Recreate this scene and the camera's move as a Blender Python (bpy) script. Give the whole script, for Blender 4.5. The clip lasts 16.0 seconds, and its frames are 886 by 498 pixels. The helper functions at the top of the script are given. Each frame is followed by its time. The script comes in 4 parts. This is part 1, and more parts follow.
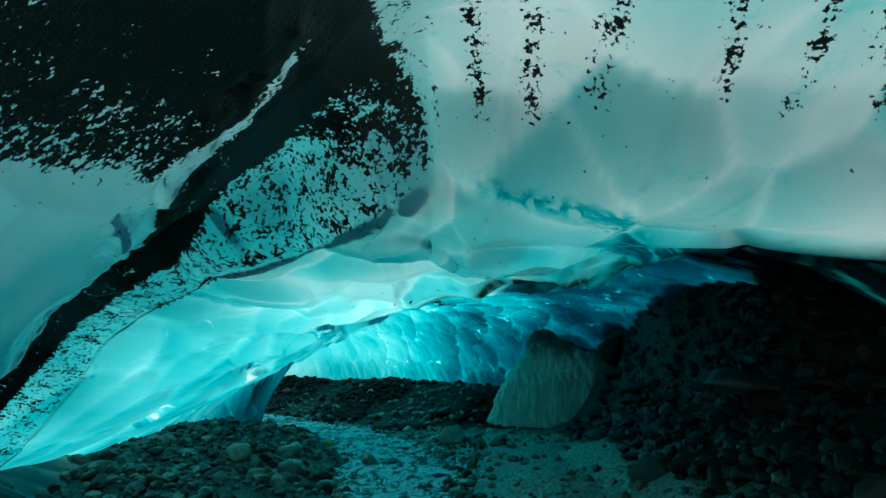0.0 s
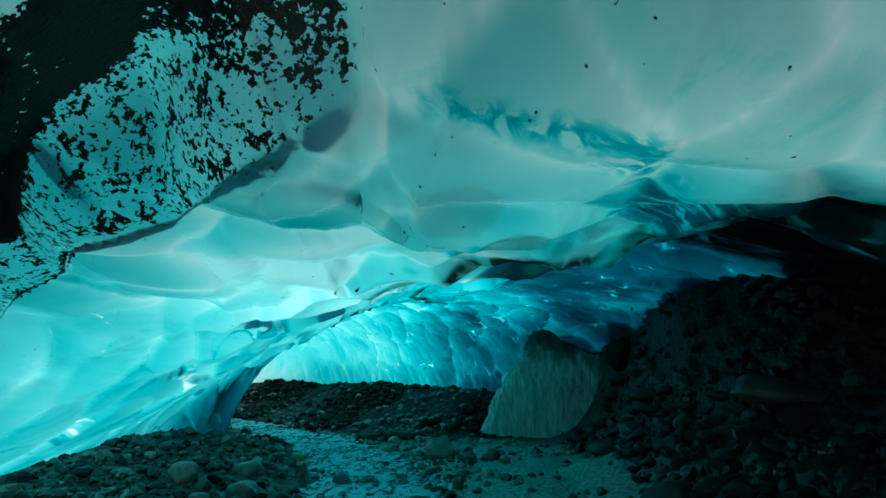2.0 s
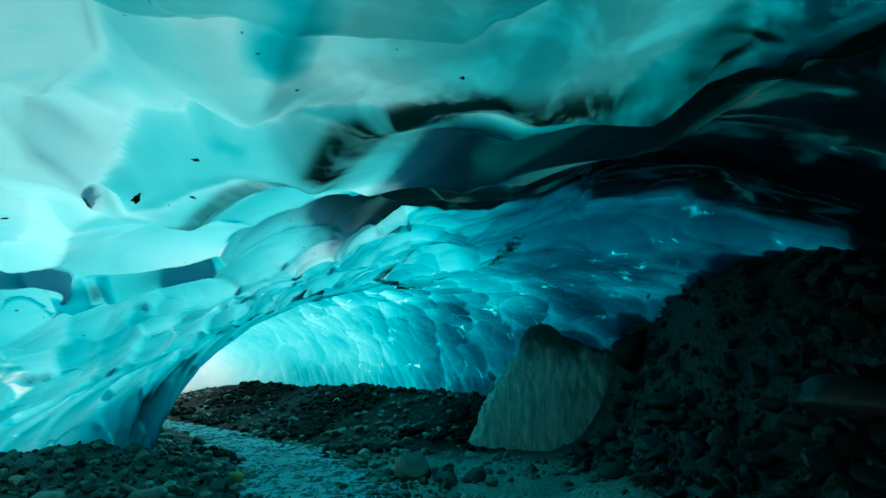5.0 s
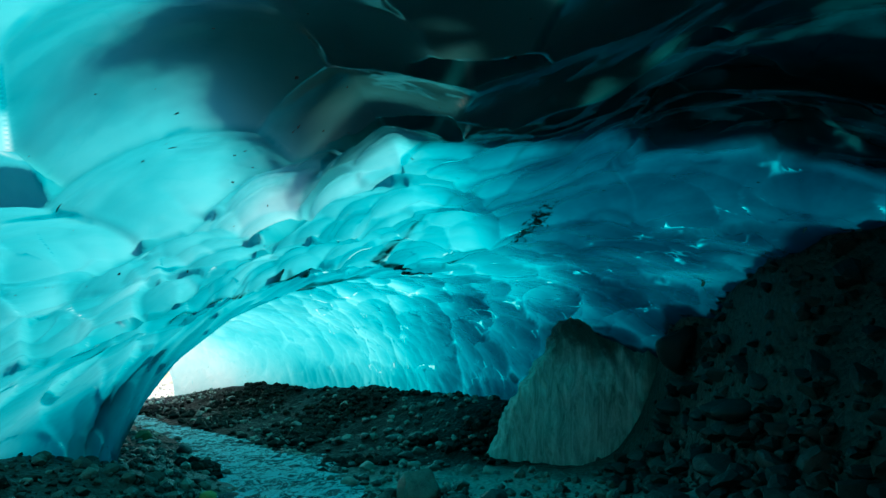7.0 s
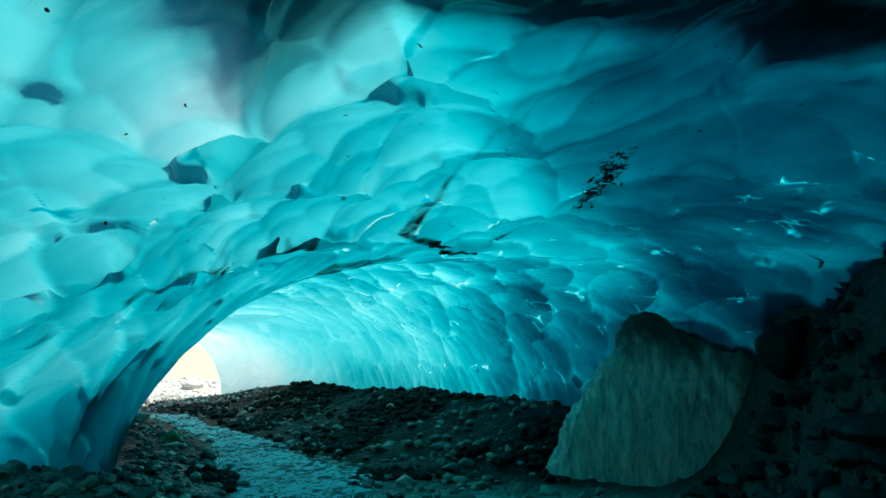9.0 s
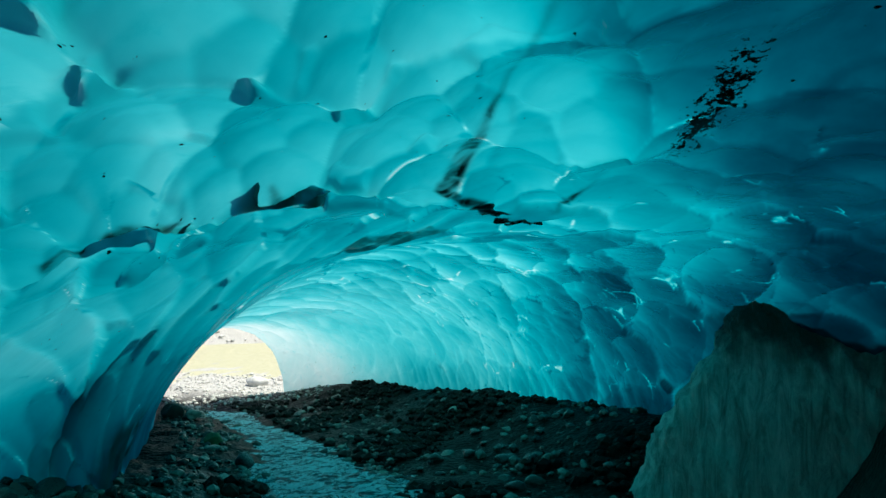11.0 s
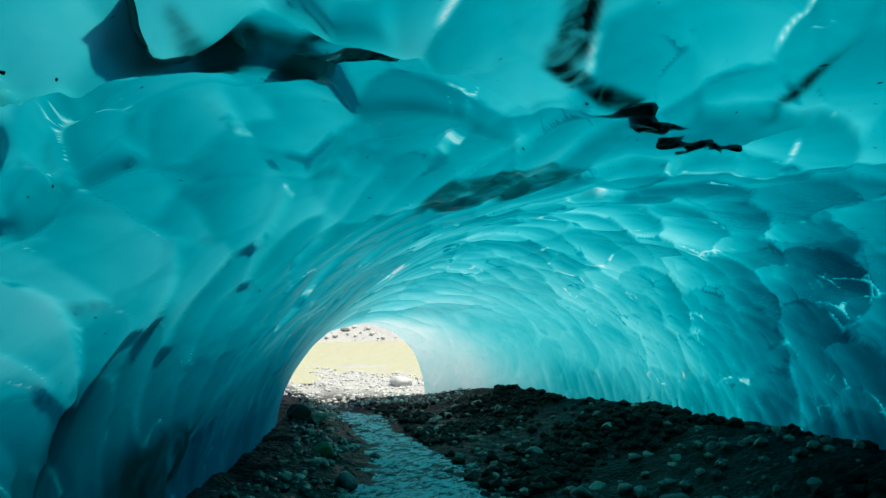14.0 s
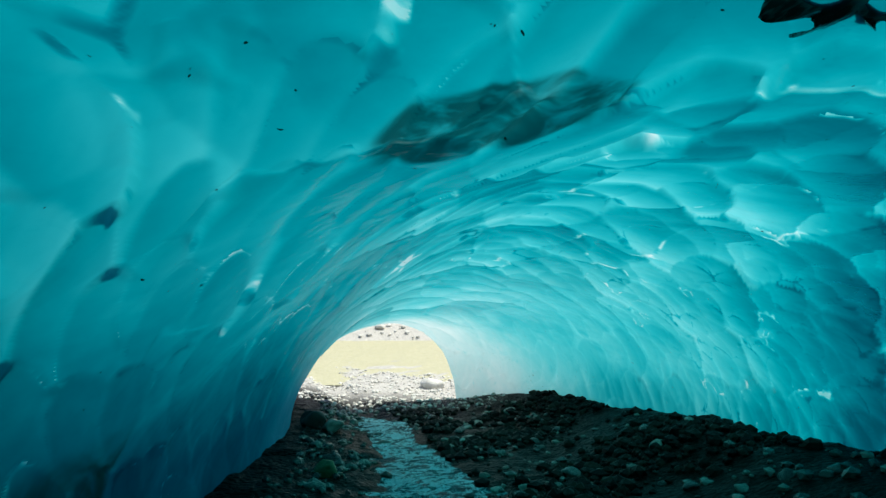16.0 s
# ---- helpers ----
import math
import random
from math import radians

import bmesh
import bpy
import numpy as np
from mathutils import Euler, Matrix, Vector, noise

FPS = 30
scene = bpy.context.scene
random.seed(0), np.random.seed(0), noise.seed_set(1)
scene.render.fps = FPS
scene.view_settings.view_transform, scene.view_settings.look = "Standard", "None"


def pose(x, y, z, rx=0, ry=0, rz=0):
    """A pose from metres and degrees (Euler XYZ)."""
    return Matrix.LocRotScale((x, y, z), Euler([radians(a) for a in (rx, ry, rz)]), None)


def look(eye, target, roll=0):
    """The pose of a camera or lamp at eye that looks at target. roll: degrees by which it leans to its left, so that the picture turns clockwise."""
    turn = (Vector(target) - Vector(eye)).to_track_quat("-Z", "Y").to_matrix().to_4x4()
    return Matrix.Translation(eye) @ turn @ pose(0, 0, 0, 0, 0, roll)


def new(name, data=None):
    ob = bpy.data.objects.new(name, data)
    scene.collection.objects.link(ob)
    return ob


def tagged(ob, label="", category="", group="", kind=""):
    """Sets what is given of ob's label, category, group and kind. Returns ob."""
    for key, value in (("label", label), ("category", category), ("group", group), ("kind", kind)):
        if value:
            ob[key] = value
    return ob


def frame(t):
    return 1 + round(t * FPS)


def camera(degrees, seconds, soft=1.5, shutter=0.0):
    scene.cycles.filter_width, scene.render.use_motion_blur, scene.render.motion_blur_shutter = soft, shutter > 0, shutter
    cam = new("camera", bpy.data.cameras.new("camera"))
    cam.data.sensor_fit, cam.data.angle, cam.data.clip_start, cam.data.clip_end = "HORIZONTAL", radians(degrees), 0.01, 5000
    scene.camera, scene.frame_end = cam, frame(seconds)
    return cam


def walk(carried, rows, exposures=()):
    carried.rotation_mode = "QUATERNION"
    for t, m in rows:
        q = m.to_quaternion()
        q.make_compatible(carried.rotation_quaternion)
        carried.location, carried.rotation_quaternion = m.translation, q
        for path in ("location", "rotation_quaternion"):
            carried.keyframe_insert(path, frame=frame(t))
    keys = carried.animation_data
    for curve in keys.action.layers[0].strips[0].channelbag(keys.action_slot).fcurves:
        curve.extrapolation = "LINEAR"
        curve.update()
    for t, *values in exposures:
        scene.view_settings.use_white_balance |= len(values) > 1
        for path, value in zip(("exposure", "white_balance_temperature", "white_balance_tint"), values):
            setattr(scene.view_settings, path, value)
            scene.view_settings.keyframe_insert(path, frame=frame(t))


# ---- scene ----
cam = camera(62.8, 16.0)
METRES, EYE, TILT, LEAN, TURN = 12.0, 1.6, 0.0, 0.0, 0.0
ROWS = [
    (0.0, 0.0, 0.0, 0.0, 0.0, 0.0, 0.0),
    (0.5, 0.0041, 0.0256, -0.009, 0.06, 0.05, -0.01),
    (1.0, 0.0093, 0.0546, -0.0146, 0.12, 0.07, 0.01),
    (1.5, 0.0152, 0.0849, -0.0153, 0.18, 0.12, -0.0),
    (2.0, 0.0227, 0.1146, -0.0153, 0.24, 0.16, -0.01),
    (2.5, 0.0336, 0.1439, -0.0159, 0.31, 0.19, -0.03),
    (3.0, 0.0416, 0.1721, -0.0193, 0.38, 0.23, -0.05),
    (3.5, 0.0458, 0.2009, -0.0248, 0.44, 0.28, -0.07),
    (4.0, 0.0496, 0.231, -0.0329, 0.5, 0.32, -0.08),
    (6.5, 0.0605, 0.3952, -0.0653, 1.38, 0.47, -0.12),
    (7.0, 0.0619, 0.4279, -0.0703, 2.28, 0.52, -0.16),
    (7.5, 0.064, 0.4602, -0.0747, 3.48, 0.53, -0.14),
    (8.0, 0.0668, 0.4917, -0.0798, 4.7, 0.56, -0.15),
    (8.5, 0.0692, 0.5229, -0.0855, 5.96, 0.59, -0.16),
    (11.0, 0.0676, 0.6794, -0.1108, 13.21, 0.6, -0.11),
    (11.5, 0.0645, 0.7087, -0.1145, 15.62, 0.62, -0.13),
    (12.0, 0.0613, 0.7378, -0.1185, 18.38, 0.64, -0.12),
    (12.5, 0.0568, 0.767, -0.1225, 21.0, 0.65, -0.09),
    (13.0, 0.0517, 0.7961, -0.1259, 23.11, 0.64, -0.08),
    (13.5, 0.0463, 0.8252, -0.1289, 24.61, 0.63, -0.02),
    (14.0, 0.0395, 0.8549, -0.1314, 25.72, 0.63, 0.02),
    (14.5, 0.0325, 0.8846, -0.1326, 26.28, 0.6, 0.08),
    (15.0, 0.0247, 0.9142, -0.1343, 27.11, 0.55, 0.1),
    (15.5, 0.0164, 0.9445, -0.137, 28.08, 0.51, 0.07),
    (16.0, 0.008, 0.9745, -0.14, 29.07, 0.49, 0.15),
]
walk(cam, [(t, pose(0, 0, EYE, TILT, LEAN, TURN) @ pose(METRES * x, METRES * y, METRES * z, 90 + pitch, roll, yaw)) for t, x, y, z, yaw, pitch, roll in ROWS],
     [(0, 1.2, 6600, -3), (4, 1.1, 6500, -1), (7, 1.2, 6500, 1), (8.5, 1.12, 6500, 2), (11, 0.68, 6500, 4), (16, 0.55, 6500, 4)])

# ---- world, sun ----
SUN_EL, SUN_ROT = 68.0, 60.0
world = bpy.data.worlds.new("sky")
scene.world = world
world.use_nodes = True
wn = world.node_tree
sky = wn.nodes.new("ShaderNodeTexSky")
sky.sky_type, sky.sun_disc = "NISHITA", False
sky.sun_elevation, sky.sun_rotation = radians(SUN_EL), radians(SUN_ROT)
wn.nodes["Background"].inputs[1].default_value = 0.15
wn.links.new(sky.outputs[0], wn.nodes["Background"].inputs[0])
sun = new("sun", bpy.data.lights.new("sun", "SUN"))
sun.data.energy, sun.data.angle, sun.data.color = 4.6, radians(6.0), (1.0, 0.95, 0.86)
sd = Vector((math.sin(radians(SUN_ROT)) * math.cos(radians(SUN_EL)), math.cos(radians(SUN_ROT)) * math.cos(radians(SUN_EL)), math.sin(radians(SUN_EL))))
sun.matrix_world = look(sd * 60, (0, 0, 0))


THROUGH = 0.43  # share of the daylight that comes through thin ice


# ---- materials ----
class Nodes:
    """Short hand for node trees."""

    def __init__(self, name):
        self.mat = bpy.data.materials.new(name)
        self.mat.use_nodes = True
        self.t = self.mat.node_tree
        self.t.nodes.clear()

    def n(self, kind, ins=(), **props):
        node = self.t.nodes.new("ShaderNode" + kind)
        if "operation" in props:
            node.operation = props["operation"]
        if "data_type" in props:
            node.data_type = props["data_type"]
        if "attribute_name" in props:
            node.attribute_name = props["attribute_name"]
        for k, v in dict(ins).items():
            if isinstance(v, bpy.types.NodeSocket):
                self.t.links.new(v, node.inputs[k])
            else:
                node.inputs[k].default_value = v
        return node

    def noise(self, scale, detail=4, rough=0.55, vec=None, dist=0.0):
        ins = {"Scale": scale, "Detail": detail, "Roughness": rough, "Distortion": dist}
        if vec is not None:
            ins["Vector"] = vec
        return self.n("TexNoise", ins).outputs["Fac"]

    def ramp(self, fac, lo, hi, a=0.0, b=1.0):
        return self.n("MapRange", {0: fac, 1: lo, 2: hi, 3: a, 4: b}).outputs[0]

    def math(self, op, a, b=0.0):
        return self.n("Math", {0: a, 1: b}, operation=op).outputs[0]

    def mix(self, fac, a, b):
        node = self.n("Mix", {"Factor": fac}, data_type="RGBA")
        for k, v in ((6, a), (7, b)):
            if isinstance(v, bpy.types.NodeSocket):
                self.t.links.new(v, node.inputs[k])
            else:
                node.inputs[k].default_value = (*v, 1)
        return node.outputs[2]

    def attr(self, name):
        return self.n("Attribute", attribute_name=name).outputs["Fac"]

    def bump(self, height, strength, distance):
        return self.n("Bump", {"Height": height, "Strength": strength, "Distance": distance}).outputs[0]

    def out(self, shader):
        self.n("OutputMaterial", {"Surface": shader})
        return self.mat


def ice_material():
    """Glacier ice that daylight shines through; what is left of each colour falls off with the depth of ice behind,
    which also carries painted shade and glints.
    """
    k = Nodes("glacier_ice")
    pos = k.n("NewGeometry").outputs["Position"]
    cloud = k.noise(0.8, 5, 0.6, pos, 0.7)
    fine = k.noise(5.0, 5, 0.65, pos, 0.3)
    depth = k.math("MULTIPLY", k.attr("depth"), k.ramp(cloud, 0.3, 0.72, 0.8, 1.35))
    flow = k.n("Mapping", {0: pos, 2: (0.0, 0.0, radians(-38))}).outputs[0]
    flow = k.n("Mapping", {0: flow, 3: (1.6, 5.0, 4.0)}).outputs[0]
    bands = k.noise(1.5, 5, 0.6, flow, 2.2)
    ribbon = k.attr("ribbon")
    depth = k.math("ADD", depth, k.math("MULTIPLY", ribbon, k.ramp(bands, 0.42, 0.57, 0.0, 7.0)))
    depth = k.math("ADD", depth, k.ramp(k.noise(2.2, 6, 0.7, pos, 1.2), 0.58, 0.8, 0.0, 0.6))
    # Glints and dark edges along the rims, painted in through the depth.
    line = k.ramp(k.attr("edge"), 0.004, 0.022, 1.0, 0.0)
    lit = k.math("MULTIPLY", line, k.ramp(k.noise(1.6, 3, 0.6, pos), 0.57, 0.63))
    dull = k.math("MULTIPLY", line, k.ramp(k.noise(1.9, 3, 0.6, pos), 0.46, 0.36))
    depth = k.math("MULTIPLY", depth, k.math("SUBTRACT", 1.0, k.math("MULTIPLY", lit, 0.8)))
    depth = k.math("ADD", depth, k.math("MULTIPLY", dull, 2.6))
    rgb = [k.math("MULTIPLY", k.math("POWER", base, depth), k.math("MULTIPLY", k.attr("glow_share"), THROUGH)) for base in (0.23, 0.77, 0.81)]
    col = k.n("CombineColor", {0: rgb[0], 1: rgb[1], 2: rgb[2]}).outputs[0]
    dirt = k.attr("dirt")
    speck = k.math("ADD", dirt, k.math("ADD", k.math("MULTIPLY", k.noise(9, 4, 0.7, pos), 0.75), k.math("MULTIPLY", k.noise(36, 2, 0.6, pos), 0.55)))
    mask = k.math("MAXIMUM", k.ramp(speck, 1.0, 1.04), k.ramp(k.noise(19, 2, 0.5, pos), 0.745, 0.76))
    grit = k.noise(60, 3, 0.6, pos)
    relief = k.math("ADD", k.noise(3, 3, 0.5, pos), k.math("MULTIPLY", mask, 0.3))
    relief = k.math("ADD", relief, k.math("MULTIPLY", k.math("MULTIPLY", bands, ribbon), 5.0))
    relief = k.math("ADD", relief, k.math("MULTIPLY", k.noise(14, 3, 0.6, pos, 0.6), 0.1))
    bump = k.bump(relief, 0.25, 0.05)
    broad = k.n("Attribute", attribute_name="broad").outputs["Vector"]
    soft = k.n("VectorMath", {0: broad, "Scale": 1.1}, operation="SCALE").outputs[0]
    soft = k.n("VectorMath", {0: soft, 1: bump}, operation="ADD").outputs[0]
    soft = k.n("VectorMath", {0: soft}, operation="NORMALIZE").outputs[0]
    tr = k.n("BsdfTranslucent", {"Color": col, "Normal": soft}).outputs[0]
    df = k.n("BsdfDiffuse", {"Color": k.mix(k.ramp(fine, 0.3, 0.7), (0.012, 0.07, 0.08), (0.03, 0.13, 0.14)), "Normal": bump}).outputs[0]
    body = k.n("MixShader", {0: 0.2, 1: tr, 2: df}).outputs[0]
    gl = k.n("BsdfGlossy", {"Color": (1, 1, 1, 1), "Roughness": k.ramp(fine, 0.3, 0.7, 0.06, 0.18), "Normal": bump}).outputs[0]
    fr = k.n("Fresnel", {"IOR": 1.33, "Normal": bump}).outputs[0]
    clear = k.attr("clear")
    deep = k.n("BsdfDiffuse", {"Color": (0.012, 0.085, 0.08, 1), "Normal": bump}).outputs[0]
    body = k.n("MixShader", {0: k.math("MULTIPLY", clear, k.ramp(k.noise(2.5, 4, 0.6, pos, 1.5), 0.35, 0.55, 0.35, 1.0)), 1: body, 2: deep}).outputs[0]
    wet = k.n("MixShader", {0: k.math("MINIMUM", k.math("MULTIPLY", fr, k.math("SUBTRACT", 0.6, k.attr("matte"))), 0.24), 1: body, 2: gl}).outputs[0]
    mud = k.n("BsdfPrincipled", {"Base Color": k.mix(grit, (0.006, 0.006, 0.005), (0.022, 0.02, 0.017)), "Roughness": 0.6, "Normal": k.bump(grit, 0.8, 0.02)}).outputs[0]
    return k.out(k.n("MixShader", {0: mask, 1: wet, 2: mud}).outputs[0])


def ground_material():
    k = Nodes("wet_gravel_ground")
    pos = k.n("NewGeometry").outputs["Position"]
    a, b = k.noise(1.2, 4, 0.6, pos), k.noise(18, 4, 0.65, pos)
    vor = k.n("TexVoronoi", {"Vector": pos, "Scale": 14.0}).outputs
    col = k.mix(k.ramp(a, 0.3, 0.7), (0.018, 0.017, 0.014), (0.05, 0.046, 0.036))
    col = k.mix(k.ramp(b, 0.4, 0.75), col, (0.042, 0.04, 0.033))
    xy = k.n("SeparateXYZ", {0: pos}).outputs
    # Pale silt, raised further to stand in for light on the near floor.
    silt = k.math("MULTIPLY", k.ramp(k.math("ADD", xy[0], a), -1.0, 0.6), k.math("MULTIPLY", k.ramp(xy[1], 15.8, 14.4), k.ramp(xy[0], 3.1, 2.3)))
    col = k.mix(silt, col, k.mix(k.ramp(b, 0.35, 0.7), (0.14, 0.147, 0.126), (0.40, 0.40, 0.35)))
    # Shade over the far bed, put into its colour.
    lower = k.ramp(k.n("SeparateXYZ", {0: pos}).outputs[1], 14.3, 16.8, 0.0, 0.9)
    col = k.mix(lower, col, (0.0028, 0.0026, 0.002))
    # Dry gravel outside, also paler for the sun that falls on it.
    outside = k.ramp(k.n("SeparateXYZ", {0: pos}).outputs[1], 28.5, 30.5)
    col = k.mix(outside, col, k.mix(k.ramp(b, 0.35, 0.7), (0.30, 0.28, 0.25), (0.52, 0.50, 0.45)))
    h = k.math("ADD", k.math("MULTIPLY", vor["Distance"], -0.7), k.math("MULTIPLY", b, 0.6))
    bs = k.n("BsdfPrincipled", {"Base Color": col, "Roughness": k.ramp(b, 0.3, 0.7, 0.3, 0.6), "Specular IOR Level": k.ramp(xy[1], 14.0, 16.5, 0.15, 0.03), "Normal": k.bump(h, 0.9, 0.05)}).outputs[0]
    return k.out(bs)


def rock_material(name, a, b, rough=0.5, gloss=0.5):
    k = Nodes(name)
    pos = k.n("TexCoord").outputs["Object"]
    rnd = k.n("ObjectInfo").outputs["Random"]
    isl = k.n("NewGeometry").outputs["Random Per Island"]
    n1, n2 = k.noise(6, 5, 0.65, pos), k.noise(40, 3, 0.6, pos)
    col = k.mix(k.math("POWER", k.math("FRACT", k.math("ADD", rnd, isl)), 1.7), a, b)
    col = k.mix(k.ramp(n1, 0.35, 0.75, 0.0, 0.6), col, tuple(0.5 * v for v in a))
    bs = k.n("BsdfPrincipled", {"Base Color": col, "Roughness": k.ramp(n2, 0.3, 0.7, rough - 0.15, rough + 0.2), "Specular IOR Level": gloss, "Normal": k.bump(k.math("ADD", n1, k.math("MULTIPLY", n2, 0.4)), 0.6, 0.03)}).outputs[0]
    return k.out(bs)


def water_material():
    k = Nodes("stream_water")
    pos = k.n("NewGeometry").outputs["Position"]
    h = k.math("ADD", k.noise(5, 4, 0.6, pos, 0.8), k.math("MULTIPLY", k.noise(22, 3, 0.6, pos, 0.5), 0.5))
    flow = k.n("Mapping", {0: pos, 2: (0.0, 0.0, radians(-30)), 3: (1.0, 0.45, 1.0)}).outputs[0]
    # Broken water, its pale colour also standing in for glints on the ripples.
    foam_glint = k.ramp(k.noise(5, 6, 0.8, flow, 1.2), 0.45, 0.52)
    col = k.mix(foam_glint, (0.012, 0.06, 0.07), (0.66, 0.86, 0.88))
    bump = k.bump(h, 1.0, 0.35)
    body = k.n("BsdfDiffuse", {"Color": col, "Normal": bump}).outputs[0]
    sheen = k.n("BsdfGlossy", {"Color": (0.5, 0.85, 0.95, 1), "Roughness": k.ramp(foam_glint, 0, 1, 0.1, 0.35), "Normal": bump}).outputs[0]
    fr = k.math("MINIMUM", k.n("Fresnel", {"IOR": 1.33, "Normal": bump}).outputs[0], 0.4)
    return k.out(k.n("MixShader", {0: fr, 1: body, 2: sheen}).outputs[0])


def cover_material():
    """Rubble of the added light-blocking layer, whose rim thins out."""
    k = Nodes("shade_cover_rubble")
    pos = k.n("NewGeometry").outputs["Position"]
    n1 = k.noise(5, 5, 0.65, pos)
    solid = k.ramp(k.math("ADD", k.attr("cover"), k.math("MULTIPLY", k.noise(3.0, 5, 0.7, pos), 0.35)), 0.15, 0.42)
    solid = k.math("SUBTRACT", solid, k.ramp(k.noise(1.6, 2, 0.5, pos, 0.4), 0.58, 0.75, 0.0, 0.25))
    solid = k.n("Clamp", {0: solid}).outputs[0]
    rock = k.n("BsdfPrincipled", {"Base Color": k.mix(n1, (0.04, 0.038, 0.035), (0.13, 0.12, 0.11)), "Roughness": 0.8, "Normal": k.bump(n1, 0.8, 0.08)}).outputs[0]
    return k.out(k.n("MixShader", {0: solid, 1: k.n("BsdfTransparent").outputs[0], 2: rock}).outputs[0])


def dark_ice_material():
    k = Nodes("dark_clear_ice")
    pos = k.n("NewGeometry").outputs["Position"]
    n1 = k.noise(4, 4, 0.6, pos, 1.5)
    col = k.mix(k.ramp(n1, 0.48, 0.6), (0.012, 0.04, 0.04), (0.10, 0.34, 0.34))
    bs = k.n("BsdfPrincipled", {"Base Color": col, "Roughness": 0.07, "IOR": 1.31, "Normal": k.bump(k.noise(5, 3, 0.5, pos), 0.3, 0.04)}).outputs[0]
    milk = k.n("BsdfDiffuse", {"Color": (0.10, 0.42, 0.44, 1)}).outputs[0]
    fade = k.ramp(k.math("ADD", k.attr("tip"), k.math("MULTIPLY", n1, 0.5)), 0.45, 0.75)
    return k.out(k.n("MixShader", {0: fade, 1: milk, 2: bs}).outputs[0])


DARK_ICE = dark_ice_material()
ICE = ice_material()
GROUND = ground_material()
ROCK = rock_material("wet_stone", (0.018, 0.017, 0.013), (0.26, 0.25, 0.19), 0.32)
COVER = cover_material()
# Near-black copy of the wet stone, with the far floor's shade in its colour.
SHADED = rock_material("shaded_stone", (0.003, 0.0028, 0.0022), (0.022, 0.018, 0.011), 0.6, 0.08)
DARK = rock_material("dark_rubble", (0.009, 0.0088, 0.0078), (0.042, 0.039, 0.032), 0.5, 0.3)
BROWN = rock_material("brown_gravel", (0.010, 0.008, 0.006), (0.10, 0.092, 0.07), 0.45, 0.3)
SLATE = rock_material("grey_slab", (0.05, 0.05, 0.046), (0.08, 0.08, 0.072), 0.45)
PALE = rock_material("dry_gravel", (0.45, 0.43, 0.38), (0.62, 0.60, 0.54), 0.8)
YELLOW = rock_material("ochre_stone", (0.36, 0.28, 0.06), (0.40, 0.30, 0.08), 0.5)
MOSSY = rock_material("yellow_green_stone", (0.12, 0.15, 0.05), (0.16, 0.20, 0.07), 0.5)
WOOD = rock_material("bare_wood", (0.30, 0.22, 0.15), (0.36, 0.27, 0.19), 0.7)
SILT = rock_material("silty_water", (0.40, 0.37, 0.22), (0.43, 0.40, 0.25), 0.5)
WATER = water_material()


# ---- fields ----
def lump(x, y, cx, cy, rx, ry, turn=0.0):
    """A smooth hill of height 1 with radii rx, ry."""
    c, s = math.cos(radians(turn)), math.sin(radians(turn))
    u, v = ((x - cx) * c + (y - cy) * s) / rx, (-(x - cx) * s + (y - cy) * c) / ry
    return np.exp(-(u * u + v * v))


def rand2(ix, iy, seed):
    h = (ix.astype(np.int64) * 374761393 + iy.astype(np.int64) * 668265263 + seed * 974634777) & 0xFFFFFFFF
    h = ((h ^ (h >> 13)) * 1274126177) & 0xFFFFFFFF
    return ((h ^ (h >> 16)) & 0xFFFFFF) / float(0xFFFFFF)


def smooth_noise(x, y, seed=0, octaves=3):
    total, amp = 0, 0.5
    for o in range(octaves):
        ix, iy = np.floor(x), np.floor(y)
        fx, fy = x - ix, y - iy
        fx, fy = fx * fx * (3 - 2 * fx), fy * fy * (3 - 2 * fy)
        a, b = rand2(ix, iy, seed + o), rand2(ix + 1, iy, seed + o)
        c, d = rand2(ix, iy + 1, seed + o), rand2(ix + 1, iy + 1, seed + o)
        total = total + amp * ((a * (1 - fx) + b * fx) * (1 - fy) + (c * (1 - fx) + d * fx) * fy - 0.5) * 2
        x, y, amp = x * 2.03 + 7.1, y * 2.03 + 3.7, amp * 0.5
    return total


